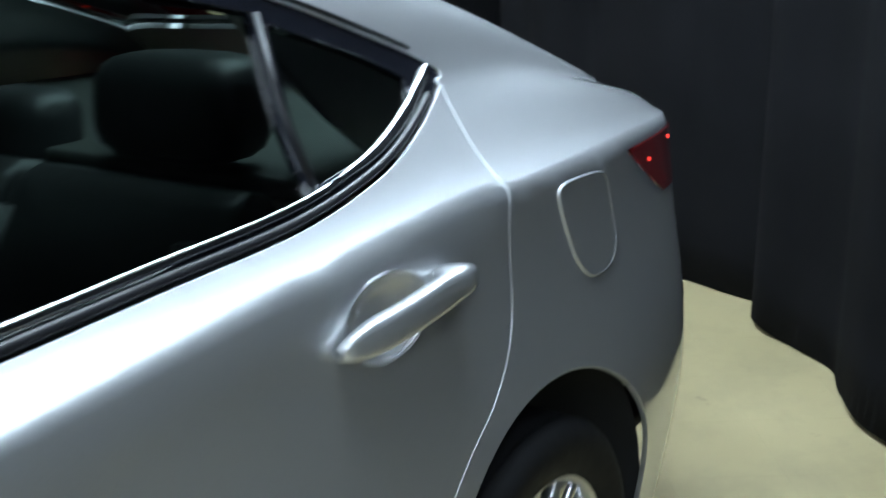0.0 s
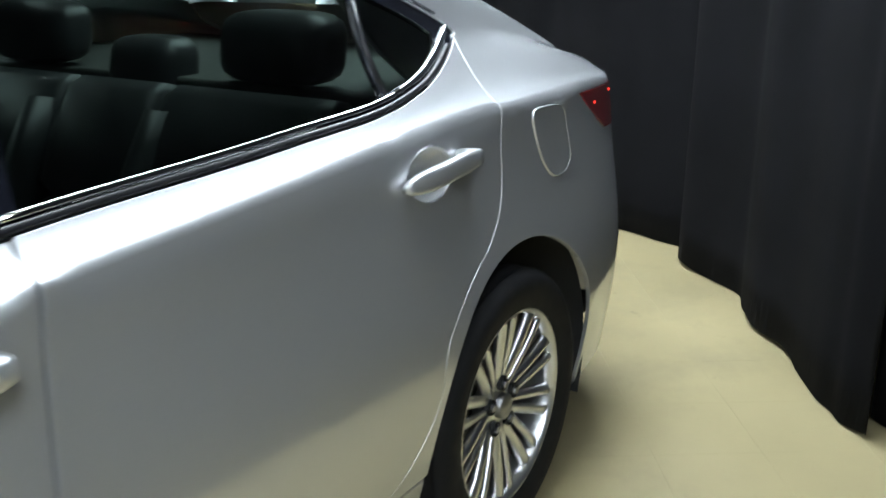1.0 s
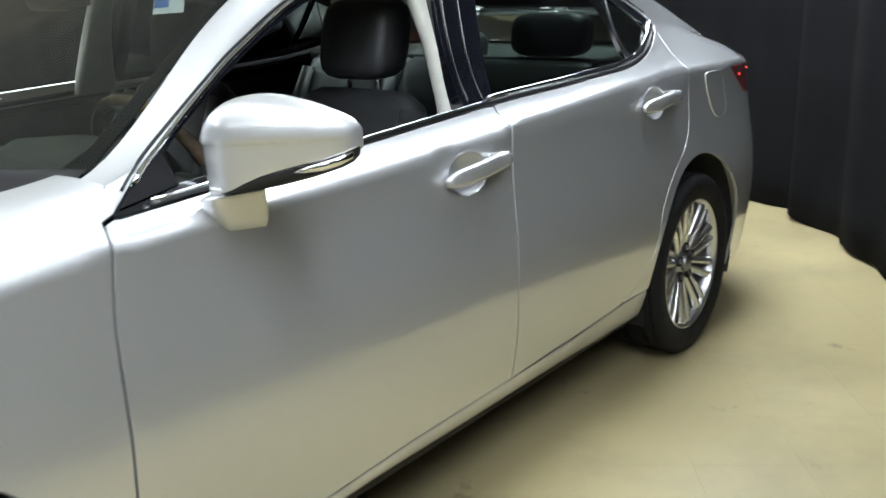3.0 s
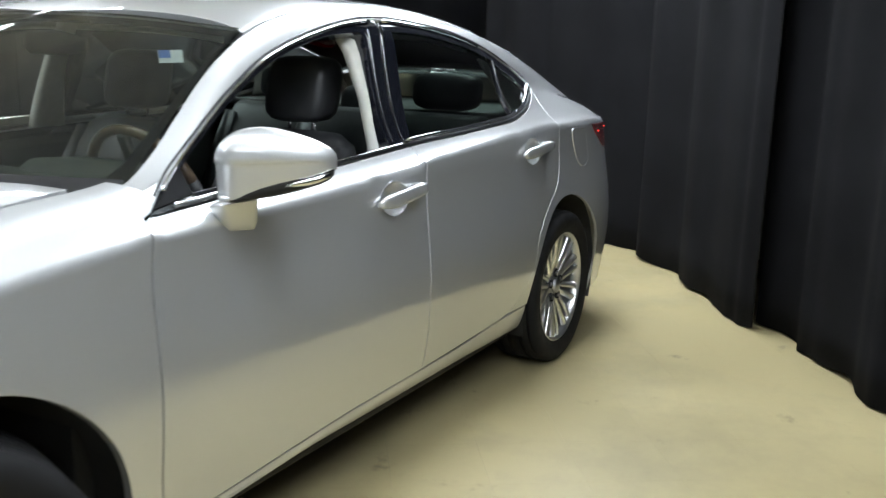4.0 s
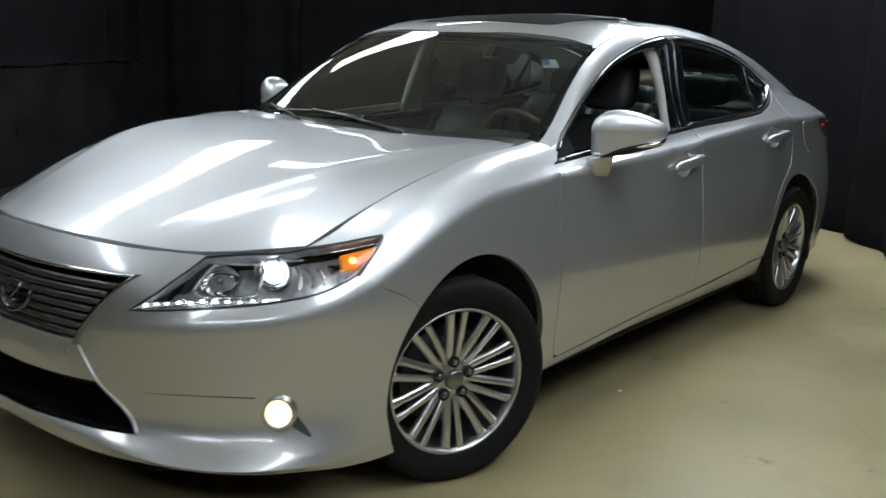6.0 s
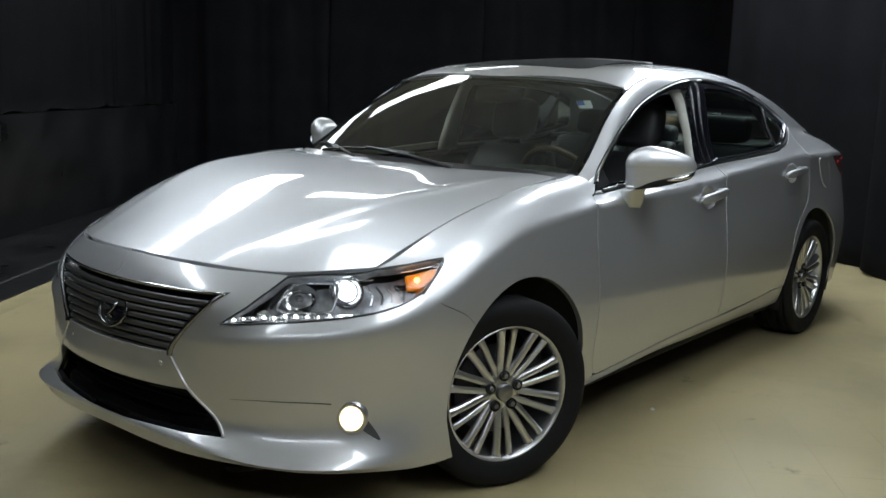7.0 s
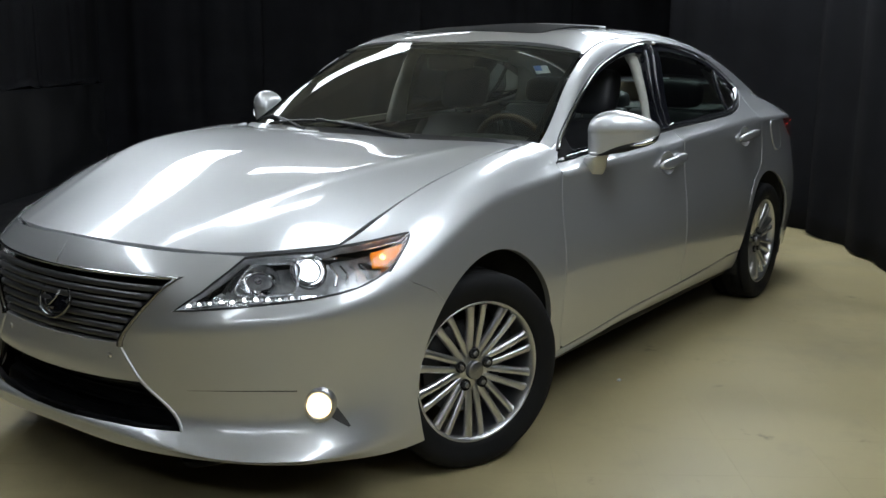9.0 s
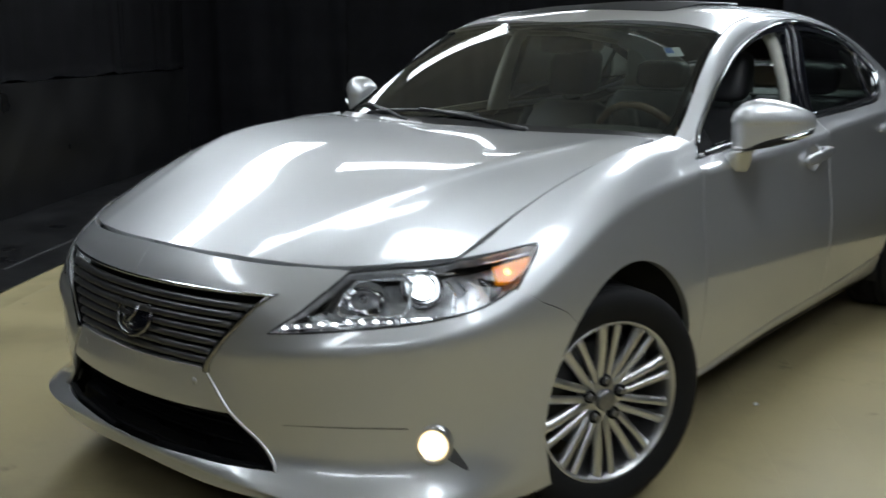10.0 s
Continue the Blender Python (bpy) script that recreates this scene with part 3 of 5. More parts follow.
nose = ([(0, 1.0)] + centred(UPPER) + centred(LOWER) + [(0, 0), (.3, 0), (.55, 0), (.8, 0), (1.02, 0)]
        + list(map(tuple, side([(.340, .190), (.358, .23)] + arc(*FRONT_ARCH, 0, 45.5, 12) + [(.300, .637), (.385, .677)], FRONT, (.9, 1.5, 0, .9))))
        + list(map(tuple, space(LAMP_LOW[::-1] + LAMP_IN[::-1], FRONT, (0, 1.3, .4, 1)))) + [(.55, 1.0), (.3, 1.0)])
panel("front_bumper", skin(FRONT, nose, depth=.02, steps=(.04, .04)), PAINT, car, "silver front bumper with spindle grille")

# front fender
T_EDGE = [(u, 1.0) for u in np.linspace(1.02, 2.10, 18)]
fender = (T_EDGE + list(map(tuple, side([(-.586, .984), (-.592, .972), (-.566, .952), (-.538, .944)] + [(x + .0035, z) for x, z in DOOR_FRONT[2:-1]] + [(-.524, .255), (-.43, .255), (-.425, .22)]
          + arc(*FRONT_ARCH, 194, 46, 26) + [(.2965, .6410), (.3845, .6825), (.4455, .7165)], FRONT, (1.0, 2.25, 0, 1))))
          + list(map(tuple, space(LAMP_BACK + LAMP_TOP[:2], FRONT, (.8, 1.5, .6, 1)))))
paint_panel("front_fender", FRONT, fender, "silver front fender", .02, (.05, .04))

# hood
hood_uv = [(0.004, .004), (1.296, .004), (1.296, 1.0), (.004, 1.0)]
panel("hood", skin(HOOD, hood_uv, depth=.02, steps=(.05, .05)), PAINT, car, "silver hood panel")

# windshield
SCREEN = Net([0, .35, .7, 1.0], [0, .35, .7, 1.0], stack(
    [(-.575, .700, .992), (-.38, .560, 1.010), (-.27, .30, 1.018), (-.25, 0, 1.022)],
    [(-.764, .660, 1.117), (-.612, .540, 1.147), (-.525, .295, 1.160), (-.507, 0, 1.165)],
    [(-.945, .625, 1.246), (-.843, .515, 1.267), (-.78, .286, 1.284), (-.765, 0, 1.290)],
    [(-1.094, .606, 1.345), (-1.055, .50, 1.356), (-1.01, .28, 1.373), (-.99, 0, 1.379)]))
panel("windshield", skin(SCREEN, [(0, 0), (1, 0), (1, 1), (0, 1)], depth=.006, lift=-.003, steps=(.07, .07)), WINDSHIELD, car, "clear windshield")

panel("glass_border", skin(SCREEN, [(0, 0), (1, 0), (1, .045), (.30, .05), (.075, .065), (.05, .14), (.045, .90), (.09, .945), (1, .96), (1, 1), (0, 1)], depth=0, lift=-.014, steps=(.07, .07)), FRIT, car, "black printed border of the windshield")

# dark inner shell behind the gaps
shell = [(-.43, .23), (-.47, .30), (-.47, .90), (-.60, .935)] + [(x, z - .02) for x, z in BELT[4:-14]] + [(-2.80, 1.04), (-3.3, .98), (-3.3, .75)] + arc(-2.872, .322, .41, 120, 0) + [(-2.44, .23)]
for s in (False, True):
    panel("inner_shell", skin(CABIN, side(shell, near=(.35, 3.5, 0, 1.1)), depth=.0, lift=-.028, both=False, mirror=s, steps=(.08, .08)), UNDER, car)

# glass and its black frame
FRONT_OPEN = [(-.715, .974)] + smooth_line([(-.722, 1.026), (-.80, 1.077), (-.965, 1.174), (-1.165, 1.266), (-1.40, 1.329), (-1.592, 1.348)], 6) + [(-1.618, 1.338), (-1.606, 1.25), (-1.601, 1.16), (-1.602, 1.08), (-1.608, 1.008), (-1.48, 1.000), (-1.1, .980)]
rear_open = [(-1.745, 1.016)] + smooth_line([(-1.795, 1.355), (-2.03, 1.347), (-2.33, 1.314), (-2.581, 1.264)], 6) + [(-2.546, 1.055), (-2.3, 1.036), (-2.0, 1.023)]
tip_open = [(-2.566, 1.066)] + smooth_line([(-2.603, 1.250), (-2.76, 1.198), (-2.86, 1.155)], 5) + smooth_line([(-2.845, 1.128), (-2.75, 1.096), (-2.66, 1.078)], 4)
for s in (False, True):
    panel("rear_door_glass", skin(CABIN, side(rear_open, near=(1.5, 2.8, .8, 1.35)), depth=.004, lift=-.012, both=False, mirror=s, steps=(.1, .1)), TINTED, car, "tinted door window")
    panel("quarter_glass", skin(CABIN, side(tip_open, near=(2.4, 3.1, .8, 1.35)), depth=.004, lift=-.012, both=False, mirror=s, steps=(.1, .1)), TINTED, car, "tinted quarter window")




def sweep(bm, frames, seg=16, power=2.0, caps=True):
    """A closed skin through rings; a ring is (centre, half axis a, half axis b)."""
    rings = []
    for c, a, b in frames:
        c, a, b = Vector(c), Vector(a), Vector(b)
        ring = []
        for k in range(seg):
            t = 6.2831853 * k / seg
            x, y = math.cos(t), math.sin(t)
            ring.append(bm.verts.new(c + a * math.copysign(abs(x) ** (2 / power), x) + b * math.copysign(abs(y) ** (2 / power), y)))
        rings.append(ring)
    for p, q in zip(rings, rings[1:]):
        for k in range(seg):
            bm.faces.new([p[k], p[(k + 1) % seg], q[(k + 1) % seg], q[k]])
    if caps:
        bm.faces.new(rings[0][::-1])
        bm.faces.new(rings[-1])
    bmesh.ops.recalc_face_normals(bm, faces=bm.faces)


def on(net, p, lift=0.0, axes=(0, 1, 2), near=None):
    """Place and normal on a net near a point."""
    uv = net.inverse([p], list(axes), near)
    n = net.normal(uv[:, 0], uv[:, 1])[0]
    return Vector(net.at(uv[:, 0], uv[:, 1])[0] + n * lift), Vector(n)


# ---- window frames and mouldings ----
SPLIT = smooth_line([(-1.728, 1.386), (-1.700, 1.29), (-1.687, 1.18), (-1.684, 1.09), (-1.690, 1.000)], 5)
outer_front = [p for p in FRAME if p[0] > -1.725] + SPLIT + [p for p in BELT if p[0] > -1.675][::-1]
outer_rear = [p for p in FRAME if p[0] < -1.735] + [p for p in BELT if p[0] < -1.712][::-1] + [(-1.698, 1.001), (-1.693, 1.20)]
for s in (False, True):
    panel("front_window_frame", skin(CABIN, side(keyhole(shrink(outer_front, .002).tolist(), FRONT_OPEN[::-1]), near=(.5, 1.9, .7, 1.35)), depth=.042, lift=-.004, both=False, mirror=s, steps=(.08, .08)), PIANO, car, "gloss black window frame")
    ring = keyhole(keyhole(shrink(outer_rear, .002).tolist(), rear_open[::-1]), tip_open[::-1])
    panel("rear_window_frame", skin(CABIN, side(ring, near=(1.5, 3.05, .7, 1.35)), depth=.012, lift=-.004, both=False, mirror=s, steps=(.08, .08)), PIANO, car, "gloss black window frame")


def moulding(name, pts, half, lift, mat, label, near):
    both_sides(name, ribbon(CABIN, side(pts, near=near), half, lift), mat, car, label)


near = (.4, 3.1, .7, 1.35)
LINE_X, LINE_Z = [q[0] for q in BELT[::-1]], [q[1] for q in BELT[::-1]]


def belt(x0, x1, up, n=24):
    return [(x0 + (x1 - x0) * i / n, float(np.interp(x0 + (x1 - x0) * i / n, LINE_X, LINE_Z)) + up) for i in range(n + 1)]


moulding("belt_moulding", belt(-.645, -1.712, .009), .0032, .001, CHROME, "chrome belt moulding", near)
moulding("belt_moulding", belt(-1.718, -2.60, .0165), .005, .001, CHROME, "chrome belt moulding", near)
moulding("belt_seal", [(x, z + .0050) for x, z in BELT if -2.90 < x < -.64], .0058, -.002, BLACK_TRIM, "black belt seal", near)
moulding("roof_moulding", [(x, z - .0065) for x, z in FRAME if -1.72 < x < -.625], .0050, .001, CHROME, "chrome window top moulding", near)
moulding("roof_moulding", [(x, z - .005) for x, z in FRAME if -2.50 < x < -1.735], .005, .001, CHROME, "chrome window top moulding", near)
moulding("frame_seal", [(x, z + .0045) for x, z in FRAME if -2.90 < x < -.60], .0028, .0012, BLACK_TRIM, "thin black roof seal", near)
moulding("tip_moulding", smooth_line([(-2.600, 1.0645), (-2.70, 1.083), (-2.80, 1.111), (-2.88, 1.140), (-2.925, 1.161)], 6), [.0045 + .004 * math.sin(3.1416 * i / 24) for i in range(25)], .001, CHROME, "broad chrome quarter moulding", near)
moulding("window_divider", [(-2.592, 1.262), (-2.575, 1.16), (-2.556, 1.062)], .005, -.005, BLACK_TRIM, "black window divider bar", near)
moulding("pillar_edge", smooth_line([(-1.728, 1.375), (-1.704, 1.29), (-1.691, 1.18), (-1.688, 1.09), (-1.694, 1.01)], 5), .002, -.003, DARK_CHROME, "", near)
moulding("pillar_edge", smooth_line([(-1.648, 1.355), (-1.634, 1.27), (-1.627, 1.18), (-1.626, 1.10), (-1.632, 1.02)], 5), .0025, -.003, DARK_CHROME, "", near)
# corner plate in front of the mirror
for s in (False, True):
    panel("corner_plate", skin(CABIN, side([(-.588, .955), (-.640, .985), (-.712, 1.030), (-.713, .972)], near=(.4, .9, .7, 1.2)), depth=.01, lift=.002, both=False, mirror=s, steps=(.05, .05)), FRIT, car, "black corner plate")


# ---- door handles ----
def handle(x0, z0, x1, z1, cx, cz):
    uv = CABIN.inverse([(x0, z0), (x1, z1), (cx, cz)], [0, 2], (.9, 3.0, .3, .9))
    # cup behind the handle
    bm, n, m = bmesh.new(), 9, 36
    rows = []
    for j in range(n + 1):
        r, row = j / n, []
        for k in range(m):
            a = 6.2831853 * k / m
            pt = CABIN.inverse([(cx + .080 * r * math.cos(a), cz + .052 * r * math.sin(a))], [0, 2], (.9, 3.0, .3, .95)) if j == n else None
            row.append(pt[0] if pt is not None else None)
        rows.append(row)
    c = uv[2]
    grid = []
    for j in range(n + 1):
        r = j / n
        q = np.array([c + (np.array(rows[n][k]) - c) * r for k in range(m)])
        p, nn = CABIN.at(q[:, 0], q[:, 1]), CABIN.normal(q[:, 0], q[:, 1])
        d = -.024 * (1 - r ** 2.6) + .0012
        grid.append([bm.verts.new(a + b * d) for a, b in zip(p, nn)])
    for a, b in zip(grid, grid[1:]):
        for k in range(m):
            f = [a[k], a[(k + 1) % m], b[(k + 1) % m], b[k]]
            bm.faces.new(f)
    bmesh.ops.remove_doubles(bm, verts=bm.verts, dist=1e-5)
    bmesh.ops.recalc_face_normals(bm, faces=bm.faces)
    both_sides("handle_cup", bm, PAINT, car, "silver recess behind the handle")
    bm, frames = bmesh.new(), []
    for i in range(17):
        t = i / 16
        q = uv[0] + (uv[1] - uv[0]) * t
        p, nn = CABIN.at([q[0]], [q[1]])[0], CABIN.normal([q[0]], [q[1]])[0]
        w = CABIN.at([q[0]], [q[1] + .01])[0] - p
        w /= np.linalg.norm(w)
        out = .012 + .019 * min(1, math.sin(min(1, t * 1.6) * 1.5708)) - .004 * t
        h = .008 + .0125 * min(1, t * 5) ** .6 - (.003 if t > .97 else 0)
        dep = .008 + .007 * min(1, t * 4) + (.014 if t > .86 else 0) * 1
        frames.append((p + nn * (out - (.012 if t > .86 else 0)), w * h, nn * dep))
    sweep(bm, frames, 20, 3.6)
    bar = both_sides("door_handle", bm, PAINT, car, "silver pull handle")
    bm = bmesh.new()
    q = uv[1]
    p, nn = CABIN.at([q[0]], [q[1]])[0], CABIN.normal([q[0]], [q[1]])[0]
    w = CABIN.at([q[0]], [q[1] + .01])[0] - p
    w /= np.linalg.norm(w)
    e = CABIN.at([q[0] + .01], [q[1]])[0] - p
    e /= np.linalg.norm(e)
    sweep(bm, [(p + nn * .001 - e * .006 - w * .004, e * .012, w * .014), (p + nn * .018 - e * .006 - w * .004, e * .011, w * .013), (p + nn * .024 - e * .006 - w * .004, e * .008, w * .009)], 16, 3)
    both_sides("handle_mount", bm, PAINT, car)


handle(-1.404, .858, -1.636, .8815, -1.504, .866)
handle(-2.454, .910, -2.688, .930, -2.556, .919)

# fuel flap
flap = shrink(FLAP, .0022)
panel("fuel_flap", skin(CABIN, side(flap, near=(2.9, 3.3, .3, .85)), depth=.012, lift=.0030, both=False, steps=(.05, .05)), PAINT, car, "silver fuel filler flap")
edge = [tuple(q) for q in shrink(FLAP, .0035)]
part("flap_edge", ribbon(CABIN, side(edge + edge[:1], near=(2.9, 3.3, .3, .85)), .0015, .0015, .0024), PAINT, car, "rounded edge of the filler flap")

# tail lamps
tail_uv = [(3.80, .682)] + list(map(tuple, side([(-3.60, .968), (-3.45, .974), (-3.292, .977), (-3.364, .928), (-3.474, .868), (-3.57, .862)], near=(3.1, 3.75, .4, .9)))) + [(3.72, .62), (3.98, .61), (3.97, .682)]
for s in (False, True):
    panel("tail_lamp", skin(CABIN, tail_uv, depth=.02, lift=.003, both=False, mirror=s, steps=(.05, .05)), RED, car, "red tail lamp lens, lit")
for q in ((3.40, .655), (3.56, .668)):
    p, nn = CABIN.at([q[0]], [q[1]])[0], CABIN.normal([q[0]], [q[1]])[0]
    bm = bmesh.new()
    bmesh.ops.create_uvsphere(bm, u_segments=12, v_segments=8, radius=.0048, matrix=Matrix.Translation(Vector(p + nn * .0015)))
    both_sides("tail_bulb", bm, RED_BULB, car, "glowing red bulb")


# ---- head lamps ----
LAMP = LAMP_IN[::-1] + LAMP_TOP[::-1] + LAMP_BACK[::-1] + LAMP_LOW[::-1]
lamp_uv = FRONT.inverse(LAMP, [0, 1, 2], (.2, 1.5, .5, 1.0))


def inset(uv, d):
    return shrink([tuple(q) for q in uv], d)


lamp_uv = inset(lamp_uv, .003)
inner_uv = inset(lamp_uv, .006)
LAMP_BACKING = material("lamp_backing", (.52, .53, .55), .26, .5, 0, 40, .3)
lamps = []
for s in (False, True):
    lens = panel("head_lamp", skin(FRONT, lamp_uv, depth=.0, lift=.001, both=False, mirror=s, steps=(.05, .05)), LENS, car, "clear head lamp lens, lamp switched on")
    lamps.append(lens)
    panel("housing", skin(FRONT, lamp_uv, depth=0, lift=-.085, both=False, mirror=s, steps=(.05, .05)), LAMP_BACKING, lens, "dark lamp housing")
    rim = keyhole([tuple(q) for q in lamp_uv], [tuple(q) for q in inner_uv][::-1])
    seal = keyhole([tuple(q) for q in lamp_uv], [tuple(q) for q in inset(lamp_uv, .0048)][::-1])
    panel("lamp_seal", skin(FRONT, seal, depth=.004, lift=.0018, both=False, mirror=s, steps=(.06, .06)), BLACK_TRIM, lens, "thin black lamp seal")
    panel("lamp_rim", skin(FRONT, rim, depth=.03, lift=-.002, both=False, mirror=s, steps=(.06, .06)), LAMP_BACKING, lens, "grey lamp surround")


def lamp_part(name, bm, mat, label=""):
    other = mirrored(bm)
    part(name, bm, mat, lamps[0], label)
    part(name, other, mat, lamps[1], label)


def facing(p, d):
    return Matrix.Translation(p) @ Vector(d).to_track_quat("Z", "Y").to_matrix().to_4x4()


AIM = (.86, .45, -.05)


def lamp_at(u, v, deep):
    """A point behind the lens, deep metres under the body's surface."""
    return Vector((FRONT.at([u], [v]) - FRONT.normal([u], [v]) * deep)[0])


def lamp_tube(name, uv, deep, r, mat, label="", closed=False, flat=1.0):
    bm = bmesh.new()
    tube(bm, smooth_line([lamp_at(u, v, deep) for u, v in uv], 6, closed), r, 8, closed, flat)
    lamp_part(name, bm, mat, label)


proj = Vector((.588, .648, .722))
bm = bmesh.new()
lathe(bm, [(.054, .010), (.051, .015), (.046, .012), (.040, -.006), (.034, -.012), (.026, -.016)], 40, facing(proj, AIM))
lamp_part("reflector_ring", bm, DARK_CHROME, "dark chrome projector ring")
bm = bmesh.new()
lathe(bm, [(.036, .006), (.034, .010), (.030, .008), (.028, -.004)], 36, facing(proj, AIM))
lamp_part("inner_ring", bm, CHROME, "thin chrome ring round the projector")
bm = bmesh.new()
lathe(bm, [(.0225, -.014), (.021, -.004), (.016, .006), (.008, .011), (.0005, .013)], 32, facing(proj, AIM))
lamp_part("projector", bm, XENON, "glowing white projector lens")
LAMP_SILVER = material("lamp_silver", (.70, .71, .73), .20, .85, 0, 60, .1)
# high beam reflector in its rounded frame
lamp_tube("high_beam_frame", [(.690, .980), (.664, .905), (.690, .872), (.770, .862), (.840, .866), (.856, .915), (.850, .975), (.77, .986)], .036, .0050, LAMP_SILVER, "silver frame of the high beam", True)
bm = bmesh.new()
lathe(bm, [(.062, .020), (.056, .008), (.044, -.020), (.024, -.034), (.001, -.038)], 32, facing(Vector((.690, .560, .706)), (.90, .40, -.05)) @ Matrix.Diagonal((1.05, .72, 1, 1)))
lamp_part("high_beam", bm, CHROME, "chrome high beam reflector")
bm = bmesh.new()
bmesh.ops.create_uvsphere(bm, u_segments=16, v_segments=10, radius=.011, matrix=Matrix.Translation((.700, .560, .700)))
lamp_part("bulb_cap", bm, DARK_CHROME)
for u, v0, v1 in ((.66, .885, .985), (.645, .88, .975)):
    lamp_tube("divider", [(u - .012, v0), (u, (v0 + v1) / 2), (u + .022, v1)], .030, .0055, BLACK_TRIM, "black diagonal divider")
lamp_tube("inner_strip", [(.560, .885), (.600, .925), (.640, .975)], .024, .0045, CHROME, "chrome strip along the inner edge")
# curved ribs between the projector and the turn lamp
for k, u in enumerate((.962, 1.000, 1.036, 1.072)):
    lamp_tube("rib", [(u + .012, .860 - .004 * k), (u + .022, .905 - .010 * k), (u + .006, .955 - .013 * k)], .030 + .004 * k, (.0042, .003, .0042, .003)[k], (CHROME, DARK_CHROME)[k % 2], "curved chrome rib")
lamp_tube("eyebrow", [(.70, .992), (.80, .992), (.90, .985), (1.0, .968)], .022, .0035, CHROME, "chrome eyebrow trim")
lamp_tube("marker_strip", [(1.095, .953), (1.16, .922), (1.238, .880)], .020, .0052, CHROME, "pale strip over the turn lamp", False, .5)
amber_uv = [(1.122, .921), (1.175, .897), (1.232, .869), (1.205, .850), (1.150, .843), (1.112, .866)]
for q in (0, 1):
    panel("turn_lamp", skin(FRONT, amber_uv, depth=.012, lift=-.022, both=False, mirror=bool(q), steps=(.03, .03)), AMBER, lamps[q], "amber turn lamp")
bm = bmesh.new()
bmesh.ops.create_uvsphere(bm, u_segments=14, v_segments=10, radius=.0085, matrix=Matrix.Translation(lamp_at(1.150, .880, .020)))
lamp_part("turn_bulb", bm, AMBER_BULB, "glowing amber bulb")
# running lights: facets of glass and small diodes along the lower edge, and glowing glints of facets in the inner
# corner
lamp_tube("led_bar", [(.480, .832), (.560, .842), (.640, .846), (.780, .841), (.925, .828)], .030, .0085, CHROME, "chrome running light bar")
FACET = material("lamp_facet", (.75, .77, .80), .25, .6)
rnd = random.Random(8)
for i in range(26):
    u = .492 + .435 * i / 25
    v = float(np.interp(u, [.48, .56, .64, .78, .925], [.834, .845, .849, .844, .831])) + rnd.uniform(-.004, .004)
    lit = i % 2 == 0
    bm = bmesh.new()
    bmesh.ops.create_icosphere(bm, subdivisions=1, radius=rnd.uniform(.0038, .0058) if lit else .0062, matrix=Matrix.Translation(lamp_at(u, v, .019 if lit else .022)) @ Matrix.Rotation(rnd.uniform(0, 6), 4, "X") @ Matrix.Diagonal((1.2, rnd.uniform(.8, 1.6), .8, 1)))
    lamp_part("running_light" if lit else "facet", bm, LED if lit else FACET, "glowing white diode or glint" if lit else "faceted clear glass")
# Most corner facets are made to glow instead of catching light.
for i in range(12):
    u, k = .505 + .10 * (i % 6) / 5, i // 6
    v = .858 + .075 * (i % 6) / 5 + .016 * k + rnd.uniform(-.006, .006)
    lit = i % 5 != 1
    bm = bmesh.new()
    bmesh.ops.create_icosphere(bm, subdivisions=1, radius=rnd.uniform(.0025, .0055) if lit else .0085, matrix=Matrix.Translation(lamp_at(u, v, .020)) @ Matrix.Diagonal((1.5, .9, .8, 1)) @ Matrix.Rotation(rnd.uniform(0, 6), 4, "X"))
    lamp_part("running_light" if lit else "facet", bm, LED if lit else FACET, "glowing white diode or glint" if lit else "faceted clear glass")


# ---- grille, badge, fog lamps ----
def face_line(y0, y1, z, lift, n=26, sag=0.0):
    ys = [y0 + (y1 - y0) * i / n for i in range(n + 1)]
    uv = FRONT.inverse([(abs(y), z + sag * y * y) for y in ys], [1, 2], (0, .75, 0, 1))
    p, nn = FRONT.at(uv[:, 0], uv[:, 1]), FRONT.normal(uv[:, 0], uv[:, 1])
    q = p + nn * lift
    return [Vector((a[0], math.copysign(abs(a[1]), y) if abs(y) > 1e-6 else 0, a[2])) for a, y in zip(q, ys)]


def width_at(poly, z):
    """Half width of a grille outline at a height."""
    w = 0
    for (y0, z0), (y1, z1) in zip(poly, poly[1:]):
        if min(z0, z1) <= z <= max(z0, z1) and abs(z1 - z0) > .012:
            w = max(w, y0 + (y1 - y0) * (z - z0) / (z1 - z0))
    return w


grille_uv = list(map(tuple, front([(0, .735), (.30, .738), (.50, .735), (.50, .66), (.42, .55), (.36, .505), (.18, .502), (0, .500)])))
panel("grille_back", skin(FRONT, grille_uv, depth=.03, lift=-.055, steps=(.05, .05)), UNDER, car, "dark grille backing")
panel("lower_grille_back", skin(FRONT, list(map(tuple, front([(0, .470), (.20, .470), (.45, .465), (.64, .43), (.66, .30), (.50, .272), (.337, .268), (.096, .264), (0, .262)]))), depth=.03, lift=-.085, steps=(.05, .05)), FRIT, car, "dark lower grille backing")
SLAT = material("grille_slat", (.125, .125, .13), .36, .8, 0, 60, .08)
for i in range(7):
    z = .5435 + i * .0245
    w = width_at(UPPER, z) - .018
    bm = bmesh.new()
    line = face_line(-w, w, z, -.015)
    sweep(bm, [(p, Vector((.013, 0, .0045)), Vector((-.003, 0, .0088))) for p in line], 12, 3.2)
    part("grille_slat", bm, SLAT, car, "dark grey grille slat")
